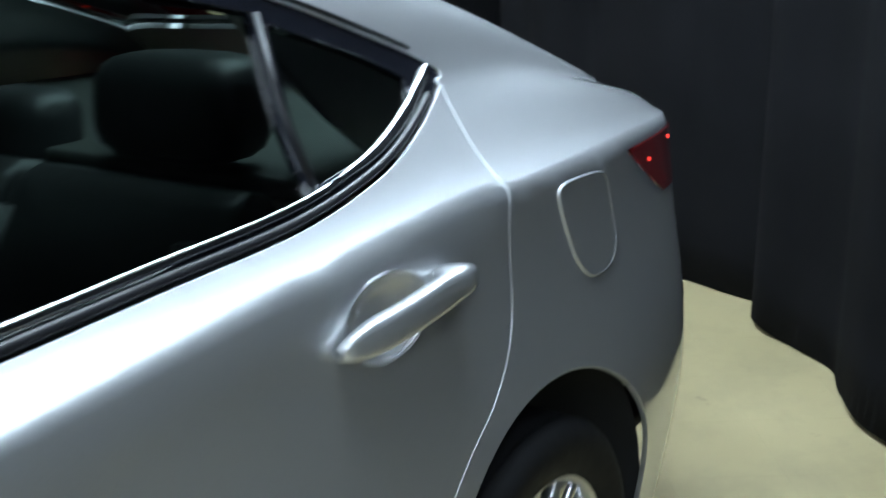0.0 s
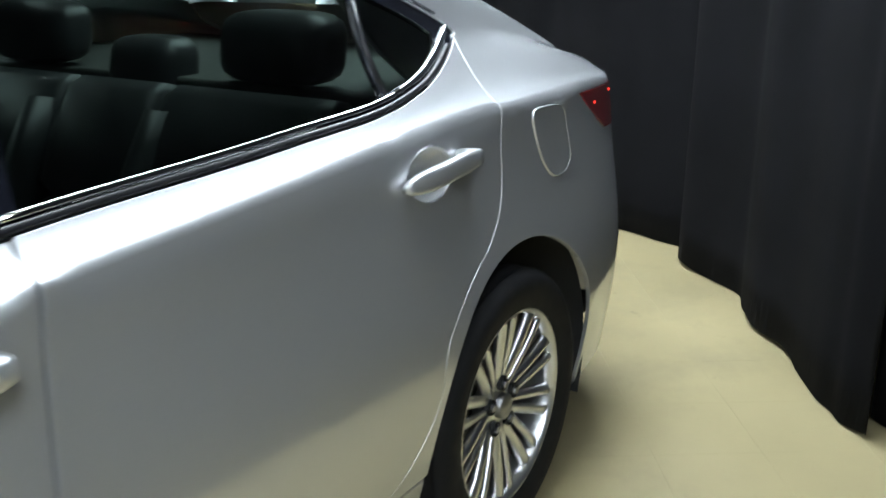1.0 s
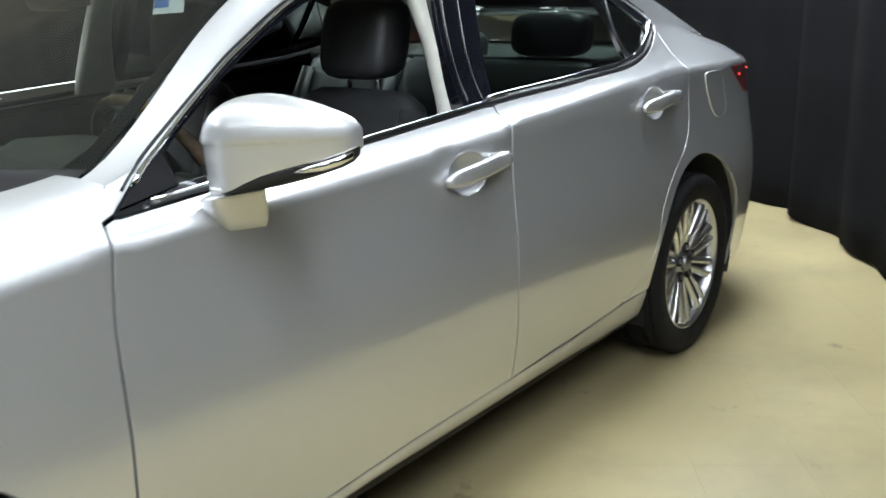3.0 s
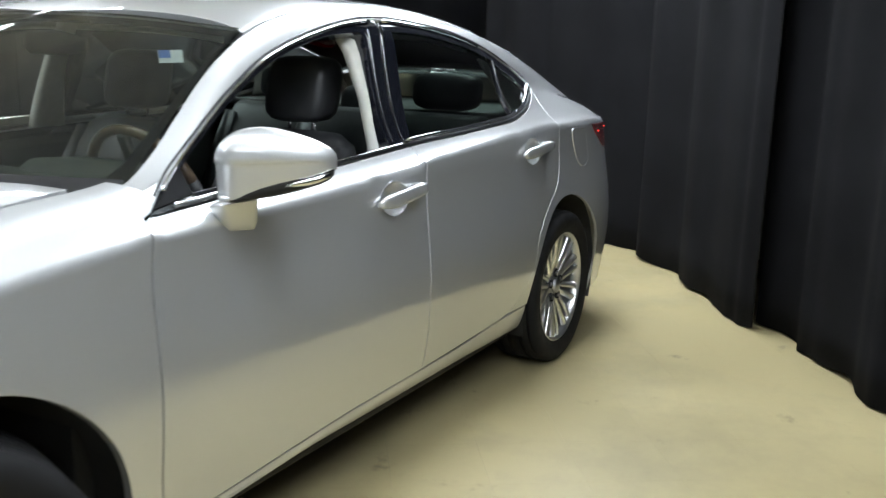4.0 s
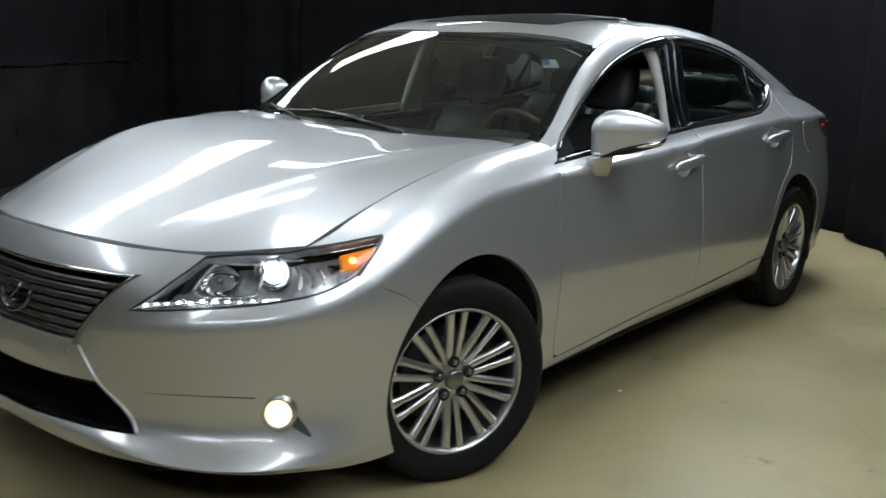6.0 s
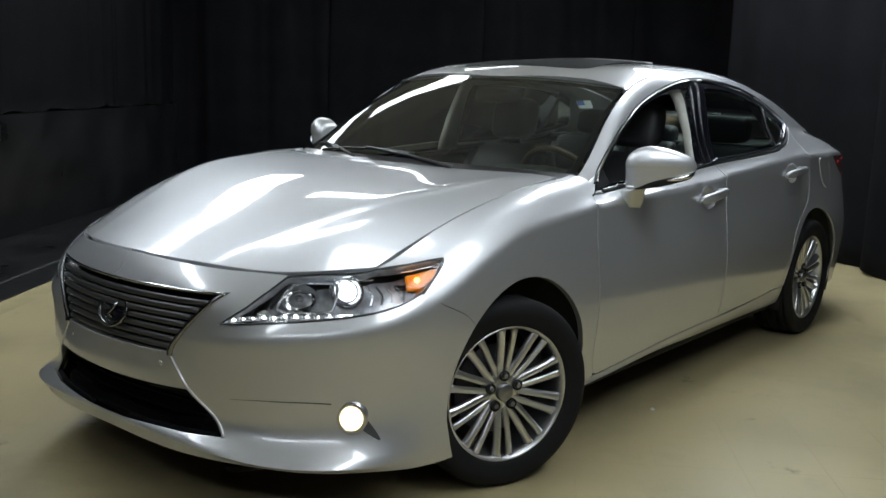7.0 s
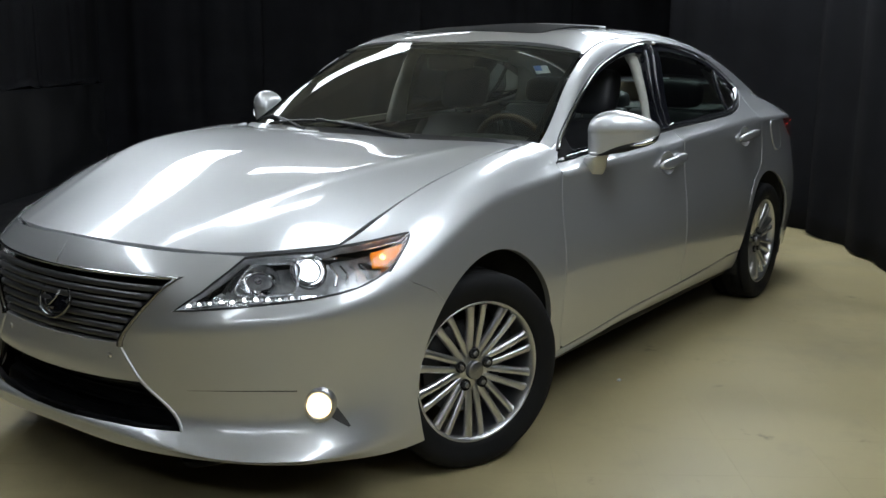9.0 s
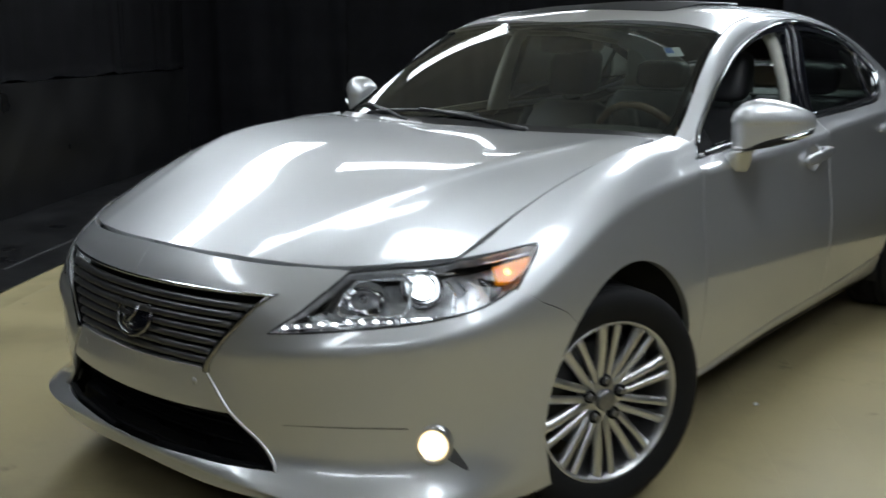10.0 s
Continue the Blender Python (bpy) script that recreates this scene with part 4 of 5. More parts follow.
for i in range(5):
    z = .312 + i * .0235
    w = width_at(LOWER, z) - .004
    bm = bmesh.new()
    sweep(bm, [(p, Vector((.010, 0, 0)), Vector((0, 0, .0032))) for p in face_line(-w, w, z, -.055)], 8, 3)
    part("lower_slat", bm, FRIT, car, "black lower grille slat")
bm = bmesh.new()
box(bm, .29, .02, .22, pose(.712, .502, .350), .004)
both_sides("duct_wall", bm, FRIT, car, "black wall beside the lower grille")
liner = [q for q in shrink(LOWER[1:-1] + [(.05, .294), (.05, .421)], .008).tolist()][:6]
l_uv = FRONT.inverse(liner, [1, 2], (0, .75, 0, 1))
bm = bmesh.new()
tube(bm, list(map(Vector, FRONT.at(l_uv[:, 0], l_uv[:, 1]) - FRONT.normal(l_uv[:, 0], l_uv[:, 1]) * .013)), .0095, 8)
both_sides("grille_liner", bm, FRIT, car, "black liner of the lower grille")
bm = bmesh.new()
tube(bm, face_line(-.425, .425, .7165, .001, 40), .0045, 8)
part("grille_trim", bm, CHROME, car, "chrome grille top trim")
edge = smooth_line([(.425, .718), (.397, .690), (.364, .649), (.313, .588), (.284, .545), (.278, .522)], 5)
e_uv = FRONT.inverse(edge, [1, 2], (0, .75, 0, 1))
bm = bmesh.new()
tube(bm, list(map(Vector, FRONT.at(e_uv[:, 0], e_uv[:, 1]) + FRONT.normal(e_uv[:, 0], e_uv[:, 1]) * .001)), [.0035 + .007 * i / len(edge) for i in range(len(edge))], 8)
both_sides("grille_edge", bm, DARK_CHROME, car, "dark chrome grille edge")
bm = bmesh.new()
p, nn = FRONT.at(e_uv[:, 0], e_uv[:, 1]), FRONT.normal(e_uv[:, 0], e_uv[:, 1])
rows3 = [[bm.verts.new(q - m * d - np.array((0, y, 0))) for q, m in zip(p, nn)] for d, y in ((.001, .002), (.022, .006), (.050, .004))]
for a, b in zip(rows3, rows3[1:]):
    for k in range(len(a) - 1):
        bm.faces.new([a[k], a[k + 1], b[k + 1], b[k]])
bmesh.ops.solidify(bm, geom=bm.faces[:], thickness=.003)
bmesh.ops.recalc_face_normals(bm, faces=bm.faces)
both_sides("grille_flange", bm, CHROME, car, "chrome flange beside the grille")
edge = smooth_line([(.279, .520), (.311, .476), (.346, .430), (.402, .374), (.464, .299)], 5)
e_uv = FRONT.inverse(edge, [1, 2], (0, .75, 0, 1))
bm = bmesh.new()
tube(bm, list(map(Vector, FRONT.at(e_uv[:, 0], e_uv[:, 1]) + FRONT.normal(e_uv[:, 0], e_uv[:, 1]) * .0)), .0045, 8)
both_sides("spindle_edge", bm, PAINT, car, "silver spindle edge")
badge = facing(Vector((.976, .021, .622)), (.94, 0, .34))
bm = bmesh.new()
ringp = [badge @ Vector((.069 * math.cos(6.2831853 * k / 40), .053 * math.sin(6.2831853 * k / 40), 0)) for k in range(40)]
tube(bm, ringp, .0055, 8, True)
emblem = part("badge_ring", bm, DARK_CHROME, car, "dark chrome oval badge ring")
bm = bmesh.new()
lathe(bm, [(.060, -.006), (.05, -.001), (.001, .002)], 36, badge @ Matrix.Diagonal((1.0, .76, 1, 1)))
part("badge_plate", bm, PIANO, emblem, "black badge plate")
bm = bmesh.new()
tube(bm, [badge @ Vector((.024, .026, .004)), badge @ Vector((-.010, -.018, .005)), badge @ Vector((-.018, -.026, .005))], [.004, .006, .004], 8)
tube(bm, [badge @ Vector((-.018, -.027, .005)), badge @ Vector((.012, -.027, .005))], [.005, .0035], 8)
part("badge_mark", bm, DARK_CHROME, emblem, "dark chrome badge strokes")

fog_c, fog_n = on(FRONT, (.664, .750, .368), .004, near=(.6, 1.2, .1, .7))
fog_n = Vector((.80, .58, .02)).normalized()
bm = bmesh.new()
lathe(bm, [(.052, -.020), (.050, .004), (.044, .010), (.036, .006), (.034, -.01)], 36, facing(fog_c, fog_n) @ Matrix.Diagonal((.92, 1, 1, 1)))
rings = both_sides("fog_ring", bm, ALLOY, car, "silver fog lamp ring")
bm = bmesh.new()
lathe(bm, [(.038, -.004), (.034, .006), (.022, .012), (.0005, .014)], 28, facing(fog_c, fog_n))
part("fog_lens", mirrored(bm), FOG_GLOW, rings[1], "glowing warm fog lamp")
part("fog_lens", bm, FOG_GLOW, rings[0], "glowing warm fog lamp")
# Dark grey patch painted where soft shade lies beside the fog lamp.
BUMPER_SHADE = material("fog_bezel", (.085, .085, .09), .5, .3)
wing_uv = FRONT.inverse([(.652, .764, .392), (.636, .780, .372), (.616, .800, .336), (.602, .814, .306), (.606, .812, .304), (.634, .790, .326), (.655, .770, .345)], [0, 1, 2], (.5, 1.2, 0, .7))
for s in (False, True):
    panel("fog_bezel", skin(FRONT, wing_uv, depth=.01, lift=.001, both=False, mirror=s, steps=(.05, .05)), BUMPER_SHADE, car, "dark grey patch painted for the shade beside the fog lamp")
# Grey ribbon along the groove: its shade put into the colour.
crease = FRONT.inverse(smooth_line([(.881, .470, .417), (.84, .56, .420), (.77, .650, .419), (.71, .711, .413)], 6), [0, 1, 2], (.3, 1.1, 0, .7))
both_sides("bumper_crease", ribbon(FRONT, crease, [.0005, .0016, .0024, .0026], -.0035, .004), BUMPER_SHADE, car, "grey ribbon, painted shade of the bumper groove")
c, nn = on(FRONT, (.96, .24, .49), 0, near=(0, .5, .2, .8))
bm = bmesh.new()
lathe(bm, [(.009, -.002), (.0088, .0003), (.001, .0005)], 20, facing(c, nn))
both_sides("parking_sensor", bm, PAINT, car, "small round parking sensor")


# ---- door mirrors ----
# stations outwards: y, front, back, top, lower edge of the painted wall, underside
SHELL = [(.8285, -.742, -.826, 1.072, .974, .974), (.831, -.730, -.838, 1.086, .968, .968), (.838, -.722, -.850, 1.098, .965, .965), (.850, -.717, -.860, 1.109, .963, .963),
         (.866, -.716, -.868, 1.118, .961, .961), (.882, -.718, -.873, 1.1225, .961, .9605), (.896, -.725, -.877, 1.1245, .967, .961), (.912, -.735, -.881, 1.1245, .977, .964),
         (.935, -.752, -.886, 1.121, .989, .968), (.962, -.774, -.892, 1.1145, .999, .976), (.990, -.799, -.898, 1.105, 1.008, .986), (1.016, -.824, -.902, 1.094, 1.017, .996),
         (1.034, -.845, -.903, 1.084, 1.025, 1.006), (1.045, -.861, -.900, 1.073, 1.031, 1.017), (1.050, -.872, -.893, 1.062, 1.036, 1.027)]


def mirror_loft(stations):
    """Closed loft through rings of x and z at each y."""
    bm = bmesh.new()
    loops = [[bm.verts.new((p, y, z)) for p, z in ring] for y, ring in stations]
    for p, q in zip(loops, loops[1:]):
        for k in range(len(p)):
            bm.faces.new([p[k], p[(k + 1) % len(p)], q[(k + 1) % len(p)], q[k]])
    bm.faces.new(loops[0][::-1])
    bm.faces.new(loops[-1])
    bmesh.ops.recalc_face_normals(bm, faces=bm.faces)
    return bm


# a domed cap over a crease, with an upright wall below it
stations = []
for y, f, r, t, b, u in SHELL:
    c = 1.046 + .006 * max(0, (y - .84) / .21)
    m, h = (f + r) / 2, (f - r) / 2
    ring = []
    for k in range(29):
        a = math.pi * k / 28
        ring.append((m + h * math.copysign(abs(math.cos(a)) ** .84, math.cos(a)), c + (t - c) * math.sin(a) ** .84))
    low = max(.004, c - b)
    for q, d in ((-1, .02), (-.99, .3), (-.985, .6), (-.97, .85), (-.93, .97), (-.85, 1), (-.4, 1), (0, 1), (.4, 1), (.85, 1)):
        ring.append((m + h * q, c - low * d))
    for q, d in ((.0115, .985), (.0085, .90), (.0070, .72), (.0055, .45), (.0042, .2), (.0032, .07), (.0022, .03)):
        ring.append((f - q * min(1, h / .05), c - low * d))
    stations.append((y, ring))
shells = both_sides("door_mirror", mirror_loft(stations), PAINT, car, "silver door mirror housing")
stations = []
for y, f, r, t, b, u in SHELL[4:]:
    m, h = (f + r) / 2, (f - r) / 2 - .0085
    top, mid, deep = b + .003, (b + u) / 2, max(.003, (b - u) / 2)
    ring = [(m - h, top), (m + h, top)]
    for k in range(17):
        a = math.pi * k / 16
        ring.append((m + h * math.copysign(abs(math.cos(a)) ** .5, math.cos(a)), mid + deep - 2 * deep * math.sin(a) ** .75))
    stations.append((y - .001, ring))
bm = mirror_loft(stations)
part("mirror_base", mirrored(bm), UNDER, shells[1], "dark lower mirror shell")
part("mirror_base", bm, UNDER, shells[0], "dark lower mirror shell")
bm = bmesh.new()
sweep(bm, [((-.800, .974, .9975), (.003, .003, 0), (0, 0, .0015)), ((-.812, .992, 1.001), (.007, .002, 0), (0, 0, .0055)), ((-.834, 1.016, 1.007), (.008, .004, 0), (0, 0, .0085)), ((-.853, 1.034, 1.0145), (.009, .005, 0), (0, 0, .0085)), ((-.872, 1.046, 1.022), (.008, .004, 0), (0, 0, .006))], 16, 2.4)
part("mirror_indicator", mirrored(bm), CHROME, shells[1], "clear indicator strip")
part("mirror_indicator", bm, CHROME, shells[0], "clear indicator strip")
bm = bmesh.new()
sweep(bm, [((-.774, .860, .972), (.051, 0, 0), (0, .023, 0)), ((-.774, .860, .9605), (.051, 0, 0), (0, .023, 0)), ((-.774, .860, .9595), (.048, 0, 0), (0, .020, 0)), ((-.774, .860, .9575), (.048, 0, 0), (0, .020, 0)), ((-.774, .860, .9565), (.053, 0, 0), (0, .024, 0)),
           ((-.776, .852, .950), (.058, 0, .004), (0, .029, .003)), ((-.777, .845, .942), (.063, 0, .006), (0, .030, .005)), ((-.788, .843, .918), (.059, 0, .007), (0, .026, .006)), ((-.803, .838, .892), (.052, 0, .006), (0, .018, .006)), ((-.812, .832, .876), (.046, 0, .005), (0, .011, .004))], 32, 4.0)
part("mirror_foot", mirrored(bm), PAINT, shells[1], "silver mirror foot")
part("mirror_foot", bm, PAINT, shells[0], "silver mirror foot")
shells[1].location = (0, .038, .020)


# ---- cowl and wipers ----
bm = bmesh.new()
low = SCREEN.at(np.linspace(0, 1, 20), np.zeros(20))
up = SCREEN.at(np.linspace(0, 1, 20), np.full(20, .035)) + np.array([0, 0, .004])
fr = low + np.array([.10, 0, -.012])
rows3 = [[bm.verts.new(p) for p in r] for r in (up, low + np.array([.01, 0, .002]), fr)]
for a, b in zip(rows3, rows3[1:]):
    for k in range(19):
        bm.faces.new([a[k], a[k + 1], b[k + 1], b[k]])
bmesh.ops.recalc_face_normals(bm, faces=bm.faces)
other = mirrored(bm)
part("cowl", bm, BLACK_TRIM, car, "black plastic cowl")
part("cowl", other, BLACK_TRIM, car, "black plastic cowl")


def screen_at(x, y, lift):
    uv = SCREEN.inverse([(x, abs(y))], [0, 1])
    p, n = SCREEN.at(uv[:, 0], uv[:, 1])[0], SCREEN.normal(uv[:, 0], uv[:, 1])[0]
    p = p + n * lift
    return Vector((p[0], math.copysign(p[1], y), p[2]))


def wiper(px, py, bx0, by0, bx1, by1):
    w = thing_part("wiper", car, "black windshield wiper")
    bm = bmesh.new()
    tube(bm, [screen_at(bx0 + (bx1 - bx0) * i / 8, by0 + (by1 - by0) * i / 8, .010) for i in range(9)], .0055, 8)
    part("blade", bm, BLACK_TRIM, w)
    bm = bmesh.new()
    mid = screen_at((bx0 + bx1) / 2, (by0 + by1) / 2, .018)
    tube(bm, [Vector((px, py, 1.022)), Vector((px, py, 1.022)).lerp(mid, .5) + Vector((0, 0, .007)), mid], [.010, .0075, .005], 8)
    part("arm", bm, BLACK_TRIM, w)


def thing_part(name, parent, label):
    ob = new(name)
    ob.parent = parent
    ob["label"] = label
    return ob


wiper(-.268, .345, -.302, .13, -.315, -.40)
wiper(-.262, -.16, -.305, -.30, -.44, -.585)

# sticker inside the windshield
st = Vector((-.942, .508, 1.267))
nn = on(SCREEN, tuple(st), 0)[1]
d1 = Vector((.046, -.044, 0)) - nn * nn.dot(Vector((.046, -.044, 0)))
d1.normalize()
d2 = nn.cross(d1).normalized()
d2 = d2 if d2.z > 0 else -d2
bm = bmesh.new()
vs = [bm.verts.new(st + d1 * a + d2 * b) for a, b in ((-.030, -.033), (.030, -.033), (.030, .033), (-.030, .033))]
bm.faces.new(vs)
stick = part("sticker", bm, WHITE_PAPER, car, "small white paper sticker")
bm = bmesh.new()
vs = [bm.verts.new(st + nn * .001 + d1 * a + d2 * b) for a, b in ((.000, -.010), (.029, -.010), (.029, .031), (.000, .031))]
bm.faces.new(vs)
part("sticker_print", bm, BLUE_PRINT, stick, "blue printed block")


# ---- wheels ----
def wheel(m, out):
    """out: 1 on the car's left, -1 on its right."""
    w = thing_part("wheel", car, "multi-spoke alloy wheel with black tyre")
    w.matrix_world = m
    up = Matrix.Rotation(radians(-90 * out), 4, "X")       # lathe axis to the outside
    bm = bmesh.new()
    side_p = [(.229, .090), (.234, .099), (.252, .105), (.272, .111), (.290, .113), (.306, .109), (.317, .100), (.3235, .088)]
    tread = []
    for g in (.075, .028, -.028, -.075):
        tread += [(.325, g + .006), (.318, g + .004), (.318, g - .004), (.325, g - .006)]
    lathe(bm, side_p + tread + [(r, -z) for r, z in side_p[::-1]], 96, up)
    bmesh.ops.recalc_face_normals(bm, faces=bm.faces)
    part("tyre", bm, RUBBER, w, "black rubber tyre")
    bm = bmesh.new()
    lathe(bm, [(.2345, .096), (.2330, .0995), (.2295, .099), (.226, .094), (.221, .087), (.219, .06), (.215, .02), (.212, -.06), (.225, -.10)], 72, up)
    part("rim", bm, ALLOY, w, "silver alloy rim")
    bm = bmesh.new()
    lathe(bm, [(.001, .066), (.030, .066), (.062, .062), (.076, .056), (.070, .030)], 48, up)
    part("hub", bm, ALLOY, w)
    for k in range(20):
        base = (k // 2) * 36 + 18
        s = 1 if k % 2 else -1
        bm, frames = bmesh.new(), []
        for i in range(11):
            t = i / 10
            r = .042 + .186 * t
            off = s * (.0135 + .0145 * t ** 1.2)
            y = .060 + .018 * math.sin(t * 1.75) + .006 * t * t
            wd = .0118 + .0014 * t + .0045 * max(0, t - .86) / .14
            tip = .010 + .003 * t
            frames.append((up @ Vector((r, off, y - .008)), up.to_3x3() @ Vector((0, wd, -s * wd * .25)), up.to_3x3() @ Vector((0, 0, tip))))
        sweep(bm, frames, 12, 2.3)
        bmesh.ops.rotate(bm, verts=bm.verts, cent=(0, 0, 0), matrix=Matrix.Rotation(radians(base), 3, "Y"))
        part("spoke", bm, ALLOY, w)
    bm = bmesh.new()
    lathe(bm, [(.031, .066), (.030, .080), (.026, .083), (.001, .084)], 32, up)
    part("hub_cap", bm, STEEL, w, "grey hub cap")
    for k in range(5):
        a = radians(72 * k + 54)
        bm = bmesh.new()
        lathe(bm, [(.0188, .054), (.0184, .0740), (.0168, .0752), (.0122, .070), (.0118, .060)], 18, up @ Matrix.Translation((.056 * math.cos(a), .056 * math.sin(a), 0)))
        part("lug_well", bm, UNDER, w)
        bm = bmesh.new()
        lathe(bm, [(.0105, .059), (.0105, .077), (.008, .080), (.001, .0805)], 6, up @ Matrix.Translation((.056 * math.cos(a), .056 * math.sin(a), 0)))
        part("lug_nut", bm, STEEL, w, "steel wheel nut", smooth=False)
    bm = bmesh.new()
    lathe(bm, [(.001, .012), (.155, .012), (.158, .008), (.158, -.012), (.001, -.012)], 48, up)
    part("brake_disc", bm, DISC, w, "dark steel brake disc")
    bm = bmesh.new()
    box(bm, .12, .07, .09, pose(-.12 if out > 0 else -.12, 0, .06), .015)
    part("brake_caliper", bm, UNDER, w)
    return w


STEER = -21
wheel(pose(.010, .780, .323, 0, 0, STEER), 1)
wheel(pose(-.010, -.780, .323, 0, 0, STEER), -1)
wheel(pose(-2.832, .785, .323), 1)
wheel(pose(-2.832, -.785, .323), -1)

# wheel wells and floor pan
for cx, r in ((-.018, .41), (-2.872, .405)):
    bm = bmesh.new()
    n, rings = 30, []
    for yy in (.862, .50):
        rings.append([bm.verts.new((cx + r * math.cos(radians(-20 + 220 * i / n)), yy, .322 + r * math.sin(radians(-20 + 220 * i / n)))) for i in range(n + 1)])
    for i in range(n):
        bm.faces.new([rings[0][i], rings[0][i + 1], rings[1][i + 1], rings[1][i]])
    bm.faces.new(rings[1])
    both_sides("wheel_well", bm, UNDER, car, "black wheel well liner")
bm = bmesh.new()
box(bm, 2.05, 1.62, .04, pose(-1.44, 0, .21), .01)
box(bm, .45, 1.0, .04, pose(.56, 0, .26), .01)
box(bm, .75, 1.0, .04, pose(0, 0, .24), .01)
box(bm, .80, 1.0, .04, pose(-2.85, 0, .24), .01)
box(bm, .55, 1.4, .04, pose(-3.5, 0, .26), .01)
part("floor_pan", bm, UNDER, car, "dark underbody")
# Unseen plates added as light blockers; the rear one stops tail lamp red.
for x, w, h, z in ((-.40, 1.5, .66, .60), (.42, 1.5, .45, .50), (-2.76, 1.44, .68, .60)):
    bm = bmesh.new()
    box(bm, .05, w, h, pose(x, 0, z), .005)
    part("bulkhead", bm, UNDER, car, "unseen dark light blocker inside the body")


# ---- cabin ----
def pillow(bm, c, half, power=3.0, lean=0.0, nu=28, nv=16):
    """A soft block: a super-ellipsoid, leaning back by lean per metre of height."""
    rows = []
    for j in range(nv + 1):
        b = -1.5708 + 3.14159 * j / nv
        row = []
        for i in range(nu):
            a = 6.2831853 * i / nu
            x, y, z = math.cos(b) * math.cos(a), math.cos(b) * math.sin(a), math.sin(b)
            k = (abs(x) ** power + abs(y) ** power + abs(z) ** power) ** (-1 / power)
            x, y, z = x * k * half[0], y * k * half[1], z * k * half[2]
            row.append(bm.verts.new((c[0] + x - lean * z, c[1] + y, c[2] + z)))
        rows.append(row)
    for r, s in zip(rows, rows[1:]):
        for i in range(nu):
            bm.faces.new([r[i], r[(i + 1) % nu], s[(i + 1) % nu], s[i]])
    bmesh.ops.remove_doubles(bm, verts=bm.verts, dist=1e-5)
    bmesh.ops.recalc_face_normals(bm, faces=bm.faces)


def seat(y, x=-1.12, name="front_seat", w=.50):
    s = thing_part(name, car, "black leather front seat with headrest")
    bm = bmesh.new()
    sweep(bm, [((x + .02, y, .50), (0, w / 2 - .05, 0), (0, 0, .06)), ((x - .03, y, .52), (0, w / 2, 0), (0, 0, .085)), ((x - .25, y, .505), (0, w / 2 + .01, 0), (0, 0, .085)), ((x - .5, y, .48), (0, w / 2, 0), (0, 0, .08))], 28, 4)
    part("cushion", bm, LEATHER, s)
    bm = bmesh.new()
    fr = []
    for z, dx, hw, hd in ((.48, -.44, .22, .05), (.55, -.455, .25, .085), (.75, -.515, .255, .09), (.91, -.572, .238, .078), (.99, -.602, .205, .06), (1.022, -.615, .15, .035)):
        fr.append(((x + dx, y, z), (0, hw * w / .5, 0), (hd, 0, hd * .25)))
    sweep(bm, fr, 32, 3.4)
    part("backrest", bm, LEATHER, s)
    bm = bmesh.new()
    pillow(bm, (x - .625, y, 1.160), (.075, .118, .106), 4.5, .20)
    part("headrest", bm, LEATHER, s)
    for d in (-.05, .05):
        bm = bmesh.new()
        tube(bm, [(x - .615, y + d, .99), (x - .612, y + d, 1.10)], .006, 8)
        part("headrest_post", bm, CHROME, s)
    for d in (-1, 1):
        bm = bmesh.new()
        sweep(bm, [((x - .04, y + d * .235, .53), (0, .03, 0), (0, 0, .06)), ((x - .25, y + d * .25, .55), (0, .035, 0), (0, 0, .07)), ((x - .44, y + d * .245, .54), (0, .03, 0), (0, 0, .06))], 14, 2.6)
        part("bolster", bm, LEATHER, s)
        bm = bmesh.new()
        sweep(bm, [((x - .43, y + d * .22, .58), (.05, 0, 0), (0, .035, 0)), ((x - .48, y + d * .235, .78), (.055, 0, .01), (0, .04, 0)), ((x - .565, y + d * .205, .98), (.035, 0, .01), (0, .03, 0))], 14, 2.6)
        part("bolster", bm, LEATHER, s)
    return s


seat(.37, -1.07)
seat(-.37, -1.07)
bench = thing_part("rear_bench", car, "black leather rear bench seat")
bm = bmesh.new()
sweep(bm, [((-1.95, 0, .50), (0, .60, 0), (0, 0, .07)), ((-2.0, 0, .52), (0, .64, 0), (0, 0, .09)), ((-2.42, 0, .48), (0, .64, 0), (0, 0, .09))], 40, 5)
part("cushion", bm, LEATHER, bench)
for y in (-.40, 0, .40):
    hw = .235 if y else .15
    for rows in (((.47, -2.355, .05), (.52, -2.38, .078), (.64, -2.42, .086), (.745, -2.455, .080), (.765, -2.465, .055)), ((.775, -2.468, .055), (.80, -2.475, .080), (.92, -2.525, .078), (1.01, -2.565, .058), (1.035, -2.58, .03))):
        bm = bmesh.new()
        sweep(bm, [((x, y, z), (0, hw - (.012 if k in (0, 4) else 0), 0), (d, 0, d * .25)) for k, (z, x, d) in enumerate(rows)], 28, 5)
        part("back_pad", bm, LEATHER, bench)
    if y:
        for d in (-1, 1):
            bm = bmesh.new()
            sweep(bm, [((x, y + d * (hw - .03), z), (.05, 0, .012), (0, w, 0)) for x, z, w in ((-2.32, .56, .03), (-2.365, .70, .036), (-2.425, .86, .034), (-2.50, .99, .02))], 14, 2.6)
            part("bolster", bm, LEATHER, bench)
    bm = bmesh.new()
    pillow(bm, (-2.655, y, 1.125 if y else 1.055), (.062, .150 if y else .11, .076), 4.0, .15)
    part("headrest", bm, LEATHER, bench)
bm = bmesh.new()
box(bm, .86, 1.36, .03, pose(-3.05, 0, 1.03, 0, 0, 0), .01)
part("parcel_shelf", bm, DASH, car, "dark parcel shelf")

